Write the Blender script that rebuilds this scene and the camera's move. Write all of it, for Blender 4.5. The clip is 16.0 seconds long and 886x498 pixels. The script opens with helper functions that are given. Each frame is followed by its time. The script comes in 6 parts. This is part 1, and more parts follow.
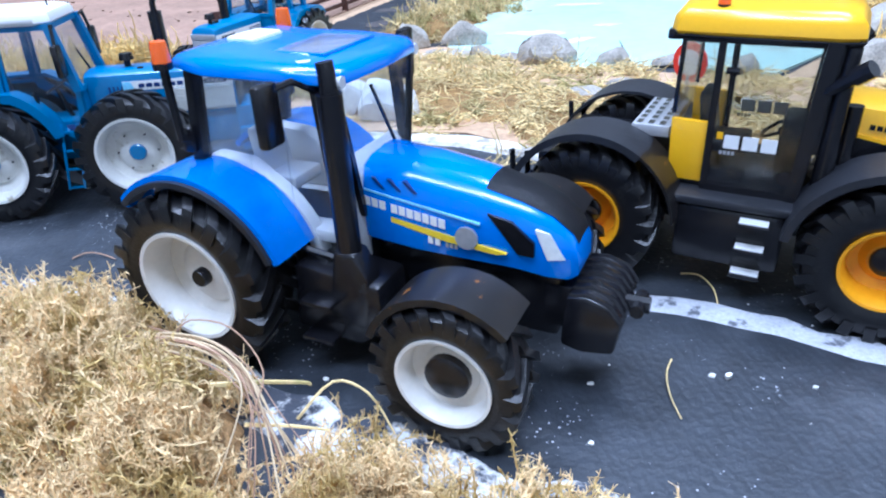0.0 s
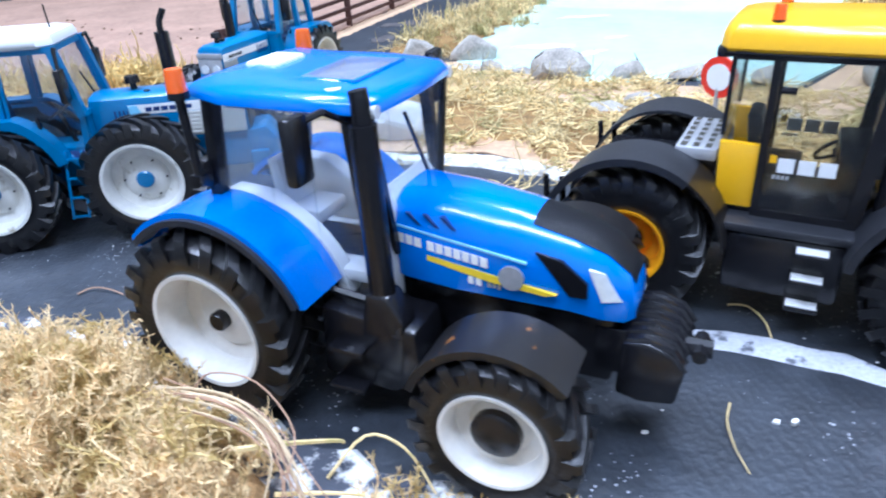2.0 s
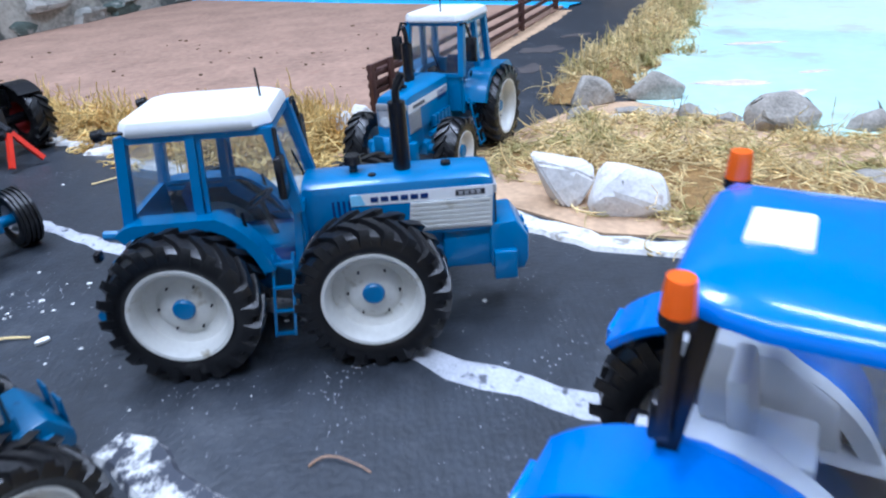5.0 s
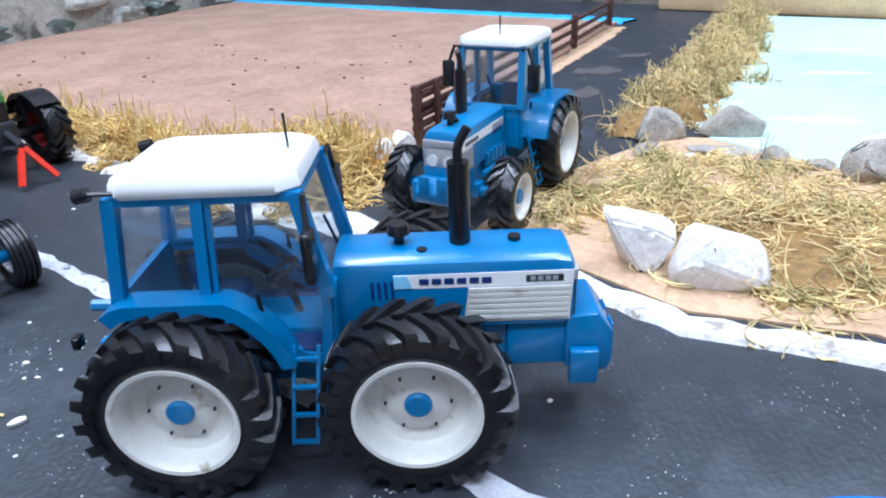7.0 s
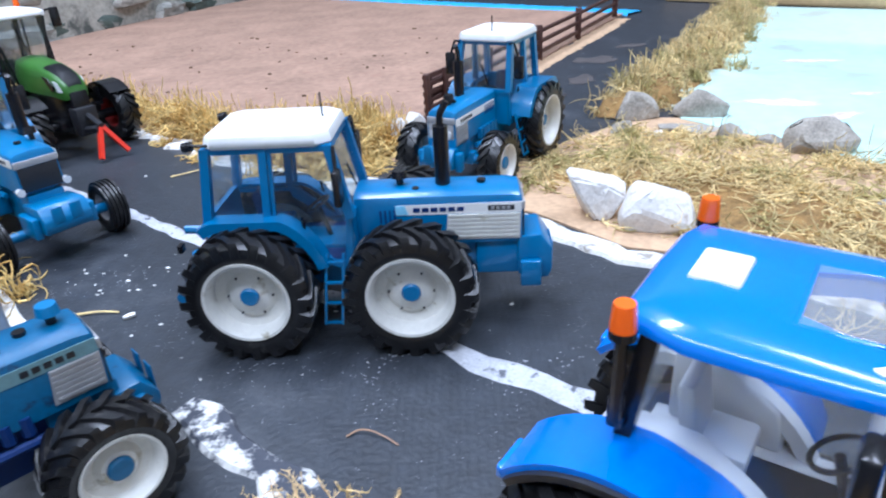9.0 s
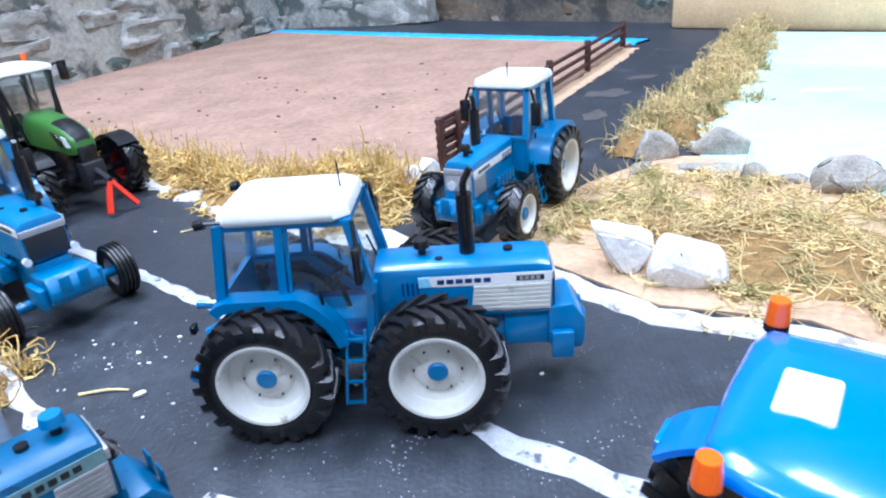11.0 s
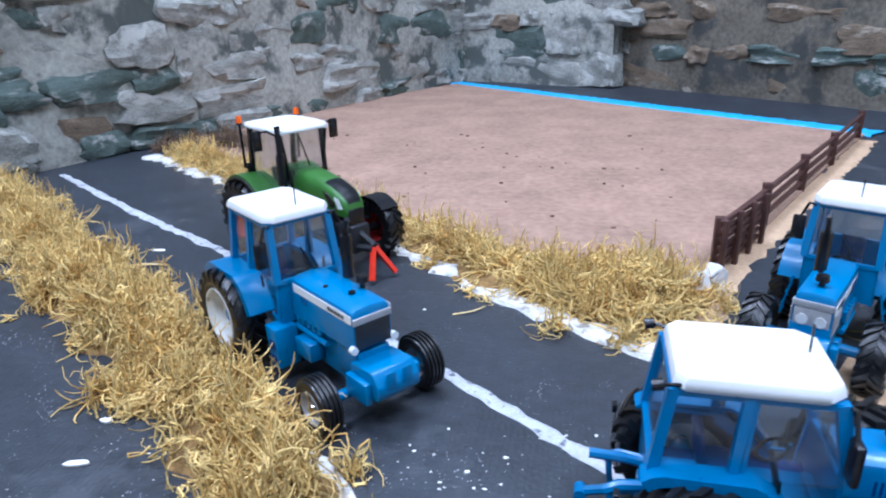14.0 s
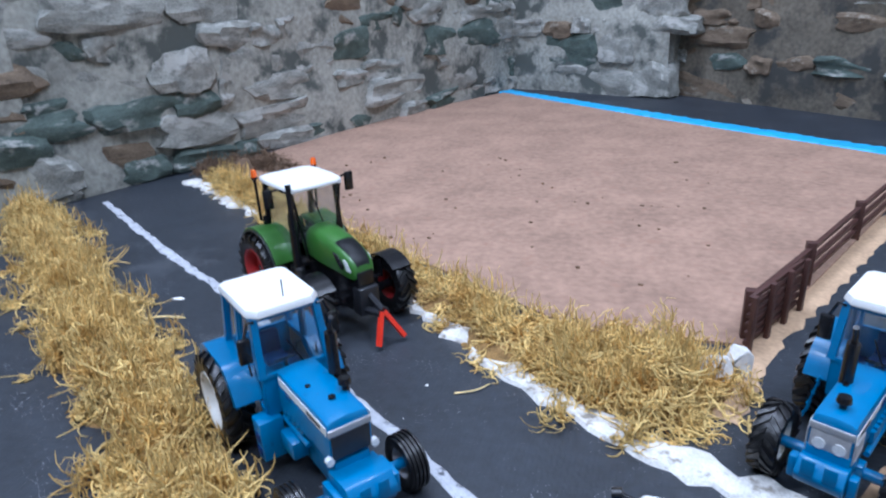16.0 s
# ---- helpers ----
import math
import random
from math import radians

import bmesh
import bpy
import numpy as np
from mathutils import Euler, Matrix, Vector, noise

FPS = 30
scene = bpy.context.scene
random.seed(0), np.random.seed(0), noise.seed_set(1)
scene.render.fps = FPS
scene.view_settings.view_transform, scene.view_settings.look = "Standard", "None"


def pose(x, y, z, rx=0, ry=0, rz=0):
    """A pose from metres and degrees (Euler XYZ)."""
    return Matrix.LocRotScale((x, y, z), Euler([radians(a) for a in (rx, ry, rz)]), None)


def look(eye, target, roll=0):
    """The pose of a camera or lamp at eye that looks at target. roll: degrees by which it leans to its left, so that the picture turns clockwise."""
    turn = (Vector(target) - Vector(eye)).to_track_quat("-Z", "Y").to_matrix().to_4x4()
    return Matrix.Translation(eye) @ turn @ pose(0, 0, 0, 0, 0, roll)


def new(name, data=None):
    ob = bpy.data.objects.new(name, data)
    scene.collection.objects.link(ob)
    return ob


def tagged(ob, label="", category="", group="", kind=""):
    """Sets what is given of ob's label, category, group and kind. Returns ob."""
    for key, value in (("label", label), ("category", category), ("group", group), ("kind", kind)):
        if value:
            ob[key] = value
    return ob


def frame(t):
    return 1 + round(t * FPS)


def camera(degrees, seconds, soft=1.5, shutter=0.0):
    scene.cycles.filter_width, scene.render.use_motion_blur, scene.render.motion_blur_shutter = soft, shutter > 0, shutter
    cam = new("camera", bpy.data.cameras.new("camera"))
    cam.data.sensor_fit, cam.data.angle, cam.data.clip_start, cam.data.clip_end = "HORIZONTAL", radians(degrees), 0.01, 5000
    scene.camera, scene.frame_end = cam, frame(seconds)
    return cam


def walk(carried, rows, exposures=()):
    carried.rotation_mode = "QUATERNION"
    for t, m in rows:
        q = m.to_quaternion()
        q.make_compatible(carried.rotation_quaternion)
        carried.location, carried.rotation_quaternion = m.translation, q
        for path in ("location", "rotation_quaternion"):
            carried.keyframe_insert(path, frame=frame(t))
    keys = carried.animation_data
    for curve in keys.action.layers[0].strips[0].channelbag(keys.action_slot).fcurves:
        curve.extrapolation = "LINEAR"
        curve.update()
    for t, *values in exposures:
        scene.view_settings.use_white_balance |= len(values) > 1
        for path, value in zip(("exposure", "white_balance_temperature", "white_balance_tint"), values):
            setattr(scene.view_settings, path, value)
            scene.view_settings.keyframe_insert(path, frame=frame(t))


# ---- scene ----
cam = camera(67.6, 16.0, soft=2.1, shutter=0.5)
PATH = [
    (0, (0.169, -0.327, 0.134), (0.407, 1.414, -0.822), -2.6),
    (0.5, (0.169, -0.33, 0.142), (0.418, 1.415, -0.802), -3.9),
    (1, (0.178, -0.336, 0.15), (0.455, 1.425, -0.756), -4.9),
    (1.5, (0.174, -0.326, 0.142), (0.451, 1.438, -0.759), -3.2),
    (2, (0.161, -0.308, 0.134), (0.403, 1.447, -0.793), -3.3),
    (2.5, (0.145, -0.304, 0.138), (0.346, 1.437, -0.826), -4.6),
    (3, (0.13, -0.32, 0.159), (0.298, 1.429, -0.796), -5.3),
    (3.5, (0.157, -0.341, 0.159), (0.362, 1.427, -0.755), -3.9),
    (4, (0.11, -0.3, 0.173), (0.272, 1.484, -0.715), -4.1),
    (4.5, (0.088, -0.262, 0.159), (0.173, 1.528, -0.729), -3.7),
    (5, (0.084, -0.208, 0.147), (0.157, 1.575, -0.757), -4.0),
    (7.3, (0.076, -0.15, 0.15), (0.062, 1.644, -0.736), -2.4),
    (7.5, (0.091, -0.167, 0.157), (0.078, 1.615, -0.751), -2.6),
    (8, (0.105, -0.233, 0.173), (0.03, 1.538, -0.753), -1.8),
    (8.5, (0.101, -0.238, 0.176), (0.016, 1.547, -0.721), -2.1),
    (9, (0.092, -0.235, 0.166), (0.005, 1.544, -0.744), -3.3),
    (9.2, (0.088, -0.239, 0.171), (-0.015, 1.533, -0.751), -4.0),
    (11.3, (0.084, -0.203, 0.178), (-0.02, 1.607, -0.665), -5.3),
    (11.5, (0.078, -0.196, 0.171), (-0.025, 1.614, -0.674), -5.7),
    (12, (0.046, -0.185, 0.177), (-0.094, 1.629, -0.655), -7.0),
    (12.5, (-0.022, -0.177, 0.19), (-0.263, 1.609, -0.677), -5.3),
    (13, (-0.061, -0.167, 0.176), (-0.426, 1.624, -0.636), -1.4),
    (13.5, (-0.062, -0.175, 0.186), (-0.488, 1.645, -0.524), -0.8),
    (14, (-0.043, -0.179, 0.205), (-0.46, 1.642, -0.507), -1.4),
    (14.5, (-0.033, -0.171, 0.212), (-0.485, 1.629, -0.533), -1.3),
    (15, (-0.016, -0.162, 0.222), (-0.494, 1.629, -0.53), 1.3),
    (15.5, (-0.013, -0.138, 0.237), (-0.569, 1.616, -0.547), -0.2),
    (16, (-0.014, -0.133, 0.253), (-0.605, 1.628, -0.49), -2.4),
]
walk(cam, [(t, look(eye, target, roll)) for t, eye, target, roll in PATH],
     exposures=[(0, -0.1, 5500, 10), (1, 0.12, 5550, 10), (2, 0.05, 5700, 10), (2.5, 0.05, 5720, 10), (3, -0.22, 5740, 10), (3.5, -0.4, 5750, 10), (4, -0.38, 5780, 10), (4.5, -0.52, 5800, 10), (5, -0.52, 5800, 10), (7.5, -0.2, 6250, 10), (8, -0.62, 6050, 10), (9, -0.35, 6150, 10),
                (11.5, -0.05, 5900, 10), (12.5, -0.55, 5850, 10), (13, -0.58, 5800, 10), (13.5, -0.55, 5750, 10), (14.5, -0.37, 5750, 10), (15.5, -0.55, 5750, 10), (16, -0.72, 5900, 10)])

# ---------- world and lights ----------
world = bpy.data.worlds.new("world")
scene.world = world
world.use_nodes = True
world.node_tree.nodes["Background"].inputs[0].default_value = (0.82, 0.9, 1.0, 1)
world.node_tree.nodes["Background"].inputs[1].default_value = 0.25


def area_lamp(name, eye, target, size, size_y, watts, colour):
    data = bpy.data.lights.new(name, "AREA")
    data.shape, data.size, data.size_y, data.energy, data.color = "RECTANGLE", size, size_y, watts, colour
    ob = new(name, data)
    ob.matrix_world = look(eye, target)
    return ob


LAMP_COLOUR = (0.86, 0.97, 1.22)
# Main lamp, out of view, placed from the direction of the cast shadows.
area_lamp("unseen_ceiling_light", (-0.6, 0.6, 2.25), (-0.1, 0.1, 0), 1.3, 0.3, 62, LAMP_COLOUR)
# Three more unseen lamps added as fill; the second also gives bonnet streaks.
area_lamp("unseen_ceiling_light", (1.0, 0.3, 2.25), (0.6, 0.1, 0), 1.3, 0.3, 48, LAMP_COLOUR)
area_lamp("unseen_ceiling_light", (0.2, -1.0, 2.25), (0.2, -0.4, 0), 1.3, 0.3, 46, LAMP_COLOUR)
area_lamp("unseen_ceiling_light", (-1.1, -0.9, 2.25), (-0.8, -0.4, 0), 1.3, 0.3, 34, LAMP_COLOUR)

# ---------- materials ----------
MATS = {}


def material(name, colour, rough=0.5, metal=0.0, vary=0.12, scale=60.0, bump=0.0, bump_scale=300.0, second=None, second_amount=0.0,
             second_scale=20.0, coat=0.0, islands=0.0, spec=0.5):
    """Principled surface with two scales of variation, an optional second colour in patches and fine relief."""
    mat = bpy.data.materials.new(name)
    mat.use_nodes = True
    nt = mat.node_tree
    n, l = nt.nodes, nt.links
    bsdf = n["Principled BSDF"]
    bsdf.inputs["Roughness"].default_value = rough
    bsdf.inputs["Metallic"].default_value = metal
    bsdf.inputs["Specular IOR Level"].default_value = spec
    bsdf.inputs["Coat Weight"].default_value = coat
    co = n.new("ShaderNodeTexCoord")
    big = n.new("ShaderNodeTexNoise")
    big.inputs["Scale"].default_value, big.inputs["Detail"].default_value = scale, 5
    l.new(co.outputs["Object"], big.inputs["Vector"])
    fine = n.new("ShaderNodeTexNoise")
    fine.inputs["Scale"].default_value, fine.inputs["Detail"].default_value = scale * 9, 3
    l.new(co.outputs["Object"], fine.inputs["Vector"])
    add = n.new("ShaderNodeMath")
    add.operation = "ADD"
    l.new(big.outputs["Fac"], add.inputs[0])
    l.new(fine.outputs["Fac"], add.inputs[1])
    rng = n.new("ShaderNodeMapRange")
    rng.inputs["From Min"].default_value, rng.inputs["From Max"].default_value = 0.7, 1.3
    rng.inputs["To Min"].default_value, rng.inputs["To Max"].default_value = 1 - vary, 1 + vary
    l.new(add.outputs[0], rng.inputs["Value"])
    mul = n.new("ShaderNodeVectorMath")
    mul.operation = "SCALE"
    mul.inputs[0].default_value = colour
    l.new(rng.outputs[0], mul.inputs["Scale"])
    out = mul.outputs[0]
    if second:
        pat = n.new("ShaderNodeTexNoise")
        pat.inputs["Scale"].default_value, pat.inputs["Detail"].default_value = second_scale, 8
        pat.inputs["Roughness"].default_value = 0.65
        l.new(co.outputs["Object"], pat.inputs["Vector"])
        ramp = n.new("ShaderNodeMapRange")
        ramp.inputs["From Min"].default_value = 0.66 - 0.35 * second_amount
        ramp.inputs["From Max"].default_value = 0.74 - 0.35 * second_amount
        l.new(pat.outputs["Fac"], ramp.inputs["Value"])
        mix = n.new("ShaderNodeMix")
        mix.data_type = "RGBA"
        l.new(ramp.outputs[0], mix.inputs["Factor"])
        l.new(out, mix.inputs["A"])
        mix.inputs["B"].default_value = (*second, 1)
        out = mix.outputs["Result"]
    if islands:
        geo = n.new("ShaderNodeNewGeometry")
        r2 = n.new("ShaderNodeMapRange")
        r2.inputs["To Min"].default_value, r2.inputs["To Max"].default_value = 1 - islands, 1 + islands * 0.8
        l.new(geo.outputs["Random Per Island"], r2.inputs["Value"])
        m2 = n.new("ShaderNodeVectorMath")
        m2.operation = "SCALE"
        l.new(out, m2.inputs[0])
        l.new(r2.outputs[0], m2.inputs["Scale"])
        out = m2.outputs[0]
    l.new(out, bsdf.inputs["Base Color"])
    if bump:
        tex = n.new("ShaderNodeTexNoise")
        tex.inputs["Scale"].default_value, tex.inputs["Detail"].default_value = bump_scale, 6
        l.new(co.outputs["Object"], tex.inputs["Vector"])
        bm_ = n.new("ShaderNodeBump")
        bm_.inputs["Strength"].default_value, bm_.inputs["Distance"].default_value = bump, 0.002
        l.new(tex.outputs["Fac"], bm_.inputs["Height"])
        l.new(bm_.outputs[0], bsdf.inputs["Normal"])
    MATS[name] = mat
    return mat


def glass_material(name, tint, milk, haze_kind="ShaderNodeBsdfTranslucent"):
    mat = bpy.data.materials.new(name)
    mat.use_nodes = True
    nt = mat.node_tree
    n, l = nt.nodes, nt.links
    n.remove(n["Principled BSDF"])
    clear, gloss, mix, fres = (n.new(k) for k in ("ShaderNodeBsdfTransparent", "ShaderNodeBsdfGlossy", "ShaderNodeMixShader", "ShaderNodeLayerWeight"))
    clear.inputs[0].default_value = (*tint, 1)
    gloss.inputs["Roughness"].default_value = 0.06
    power, lift = n.new("ShaderNodeMath"), n.new("ShaderNodeMath")
    power.operation, power.inputs[1].default_value = "POWER", 4.0
    lift.operation, lift.inputs[1].default_value, lift.inputs[2].default_value = "MULTIPLY_ADD", 0.5, 0.035
    l.new(fres.outputs["Facing"], power.inputs[0])
    l.new(power.outputs[0], lift.inputs[0])
    l.new(lift.outputs[0], mix.inputs[0])
    l.new(clear.outputs[0], mix.inputs[1])
    l.new(gloss.outputs[0], mix.inputs[2])
    haze, film = n.new(haze_kind), n.new("ShaderNodeMixShader")
    haze.inputs[0].default_value = (0.8, 0.84, 0.88, 1)
    film.inputs[0].default_value = milk
    l.new(mix.outputs[0], film.inputs[1])
    l.new(haze.outputs[0], film.inputs[2])
    l.new(film.outputs[0], n["Material Output"].inputs[0])
    MATS[name] = mat
    return mat


BLUE_NEW = material("bright_blue_paint", (0.0, 0.175, 0.68), 0.22, vary=0.04, coat=0.5)
BLUE_OLD = material("royal_blue_paint", (0.0, 0.155, 0.365), 0.3, vary=0.06, coat=0.3, second=(0.01, 0.06, 0.2), second_amount=0.03, second_scale=150)
BLUE_SKY = material("sky_blue_paint", (0.0, 0.16, 0.36), 0.33, vary=0.06, coat=0.2, second=(0.01, 0.06, 0.16), second_amount=0.05, second_scale=150)
# Blue with shade put into it, for openings and cab insides; also plain lettering.
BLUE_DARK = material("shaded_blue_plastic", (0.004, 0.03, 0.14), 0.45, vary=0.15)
GREEN = material("leaf_green_paint", (0.04, 0.15, 0.025), 0.35, vary=0.1, coat=0.2)
YELLOW = material("warm_yellow_paint", (0.9, 0.47, 0.004), 0.3, vary=0.03, coat=0.4)
ORANGE_RIM = material("orange_yellow_rim_plastic", (0.85, 0.36, 0.004), 0.4, vary=0.06)
WHITE = material("white_paint", (0.82, 0.82, 0.8), 0.35, vary=0.03)
RIM_WHITE = material("off_white_rim_paint", (0.7, 0.69, 0.64), 0.38, vary=0.06, second=(0.4, 0.36, 0.27), second_amount=0.18, second_scale=90)
RIM_CREAM = material("cream_white_rim_plastic", (0.72, 0.7, 0.65), 0.35, vary=0.05)
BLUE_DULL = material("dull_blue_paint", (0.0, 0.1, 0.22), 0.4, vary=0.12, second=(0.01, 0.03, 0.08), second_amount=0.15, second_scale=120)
RIM_RED = material("dark_red_rim_paint", (0.35, 0.02, 0.02), 0.4)
RED = material("red_plastic", (0.75, 0.035, 0.015), 0.4)
RUBBER = material("black_rubber", (0.008, 0.008, 0.009), 0.3, vary=0.3, scale=120, bump=0.12, bump_scale=900, second=(0.04, 0.038, 0.036), second_amount=0.12, second_scale=80, spec=0.5)
BLACK = material("black_plastic", (0.007, 0.007, 0.009), 0.26, vary=0.2, scale=120, second=(0.03, 0.03, 0.032), second_amount=0.05, second_scale=120)
CHARCOAL = material("charcoal_plastic", (0.018, 0.019, 0.023), 0.42, vary=0.2, bump=0.1, bump_scale=900)
SILVER = material("silver_plastic", (0.45, 0.45, 0.46), 0.35, metal=0.35)
CHROME = material("bright_chrome", (0.75, 0.75, 0.76), 0.15, metal=1.0, vary=0.02)
GREY_SEAT = material("pale_grey_plastic", (0.66, 0.67, 0.68), 0.5, vary=0.06)
LAMP_ORANGE = material("orange_beacon_plastic", (0.95, 0.13, 0.004), 0.25, vary=0.03, coat=0.5)
DECAL_YELLOW = material("yellow_decal", (0.85, 0.6, 0.03), 0.4)
DECAL_CYAN = material("cyan_decal", (0.25, 0.62, 0.85), 0.4)
LENS = material("headlamp_lens", (0.7, 0.72, 0.72), 0.12, vary=0.15, coat=1.0)
STRIPE_TEAL = material("faded_teal_stripe", (0.14, 0.26, 0.28), 0.5, vary=0.15)
WORN = material("worn_brown_plastic", (0.012, 0.011, 0.011), 0.3, second=(0.45, 0.17, 0.03), second_amount=0.1, second_scale=90)
GLASS = glass_material("clear_window_plastic", (0.95, 0.97, 0.98), 0.05)
# Pale diffuse film brightens the hatch, painting in a ceiling sheen.
GLASS_HATCH = glass_material("sheen_hatch_plastic", (0.9, 0.88, 0.85), 0.11, "ShaderNodeBsdfDiffuse")
GLASS_DARK = glass_material("smoked_window_plastic", (0.88, 0.89, 0.88), 0.012)

# ---------- mesh helpers: all sizes below in centimetres ----------
CM = 0.01


def at(x, y, z=0.0, turn=0.0):
    return pose(x * CM, y * CM, z * CM, 0, 0, turn)


def box(bm, x0, x1, y0, y1, z0, z1, bevel=0.0, taper=None):
    """A box; taper=(tx, ty) scales its top."""
    cx, cy = (x0 + x1) / 2, (y0 + y1) / 2
    tx, ty = taper or (1, 1)
    lo = [bm.verts.new((x, y, z0)) for x, y in ((x0, y0), (x1, y0), (x1, y1), (x0, y1))]
    hi = [bm.verts.new((cx + (x - cx) * tx, cy + (y - cy) * ty, z1)) for x, y in ((x0, y0), (x1, y0), (x1, y1), (x0, y1))]
    fs = [bm.faces.new(lo[::-1]), bm.faces.new(hi)] + [bm.faces.new((lo[i], lo[(i + 1) % 4], hi[(i + 1) % 4], hi[i])) for i in range(4)]
    if bevel:
        es = {e for f in fs for e in f.edges}
        bmesh.ops.bevel(bm, geom=list(es), offset=bevel, segments=2, profile=0.5, affect="EDGES")
    return bm


def prism(bm, poly, y0, y1, bevel=0.0, squeeze=1.0):
    """A side outline (x, z) drawn from y0 to y1; the y1 end may be squeezed about its middle height."""
    a = [bm.verts.new((x, y0, z)) for x, z in poly]
    b = [bm.verts.new((x, y1, z)) for x, z in poly]
    k = len(poly)
    fs = [bm.faces.new(a), bm.faces.new(b[::-1])] + [bm.faces.new((a[i], b[i], b[(i + 1) % k], a[(i + 1) % k])) for i in range(k)]
    bmesh.ops.recalc_face_normals(bm, faces=fs)
    if bevel:
        es = {e for f in fs for e in f.edges}
        bmesh.ops.bevel(bm, geom=list(es), offset=bevel, segments=2, profile=0.5, affect="EDGES")
    return bm


def slab(bm, poly, z0, z1, bevel=0.0):
    """A plan outline (x, y) from z0 to z1."""
    a = [bm.verts.new((x, y, z0)) for x, y in poly]
    b = [bm.verts.new((x, y, z1)) for x, y in poly]
    k = len(poly)
    fs = [bm.faces.new(a), bm.faces.new(b)] + [bm.faces.new((a[i], b[i], b[(i + 1) % k], a[(i + 1) % k])) for i in range(k)]
    bmesh.ops.recalc_face_normals(bm, faces=fs)
    if bevel:
        bmesh.ops.bevel(bm, geom=list({e for f in fs for e in f.edges}), offset=bevel, segments=2, profile=0.5, affect="EDGES")
    return bm


def ring_frame(p, q):
    d = (Vector(q) - Vector(p)).normalized()
    u = d.orthogonal().normalized()
    return u, d.cross(u)


def tube(bm, points, r, seg=8, r_end=None, caps=True):
    """A round bar through the points."""
    rings = []
    k = len(points)
    u, v = ring_frame(points[0], points[1])
    for i, p in enumerate(points):
        d = (Vector(points[min(i + 1, k - 1)]) - Vector(points[max(i - 1, 0)])).normalized()
        u = (u - d * u.dot(d)).normalized()
        v = d.cross(u)
        rr = r if r_end is None else r + (r_end - r) * i / (k - 1)
        rings.append([bm.verts.new(Vector(p) + (u * math.cos(a) + v * math.sin(a)) * rr) for a in (2 * math.pi * j / seg for j in range(seg))])
    for a, b in zip(rings, rings[1:]):
        for j in range(seg):
            bm.faces.new((a[j], a[(j + 1) % seg], b[(j + 1) % seg], b[j]))
    if caps:
        bm.faces.new(rings[0][::-1])
        bm.faces.new(rings[-1])
    return bm


def lathe_y(bm, profile, cx, cz, seg=48, closed=False):
    """Turns a profile of (radius, y) round the axle through (cx, cz)."""
    rings = []
    for r, y in profile:
        if r < 1e-4:
            rings.append([bm.verts.new((cx, y, cz))])
        else:
            rings.append([bm.verts.new((cx + r * math.cos(a), y, cz + r * math.sin(a))) for a in (2 * math.pi * j / seg for j in range(seg))])
    pairs = list(zip(rings, rings[1:]))
    if closed:
        pairs.append((rings[-1], rings[0]))
    for a, b in pairs:
        for j in range(seg):
            q = (j + 1) % seg
            if len(a) == 1 and len(b) == 1:
                continue
            if len(a) == 1:
                bm.faces.new((a[0], b[q], b[j]))
            elif len(b) == 1:
                bm.faces.new((a[j], a[q], b[0]))
            else:
                bm.faces.new((a[j], a[q], b[q], b[j]))
    return bm


def loft(bm, sections, caps=True):
    """A skin over closed sections of equal length."""
    rings = [[bm.verts.new(p) for p in s] for s in sections]
    k = len(rings[0])
    for a, b in zip(rings, rings[1:]):
        for j in range(k):
            bm.faces.new((a[j], a[(j + 1) % k], b[(j + 1) % k], b[j]))
    if caps:
        bm.faces.new(rings[0][::-1])
        bm.faces.new(rings[-1])
    return bm


def finish(name, bm, mat, angle=38, scale=CM, normals=True):
    if normals:
        bmesh.ops.recalc_face_normals(bm, faces=bm.faces[:])
    bmesh.ops.scale(bm, vec=(scale, scale, scale), verts=bm.verts[:])
    me = bpy.data.meshes.new(name)
    bm.to_mesh(me)
    bm.free()
    me.polygons.foreach_set("use_smooth", [True] * len(me.polygons))
    me.set_sharp_from_angle(angle=radians(angle))
    me.materials.append(mat)
    return me


def part(name, bm, mat, parent, label="", angle=38):
    ob = new(name, finish(name, bm, mat, angle))
    ob.parent = parent
    if label:
        ob["label"] = label
    if mat in (GLASS, GLASS_DARK, GLASS_HATCH):
        ob.visible_shadow = False
    return ob


def thing(name, label, category, m, group="", kind=""):
    ob = new(name)
    ob.empty_display_size = 0.01
    ob.matrix_world = m
    return tagged(ob, label, category, group, kind)


def solid(name, bm, mat, label, category, kind="", group="", m=None, angle=38):
    ob = new(name, finish(name, bm, mat, angle))
    if m is not None:
        ob.matrix_world = m
    return tagged(ob, label, category, group, kind)


B = bmesh.new

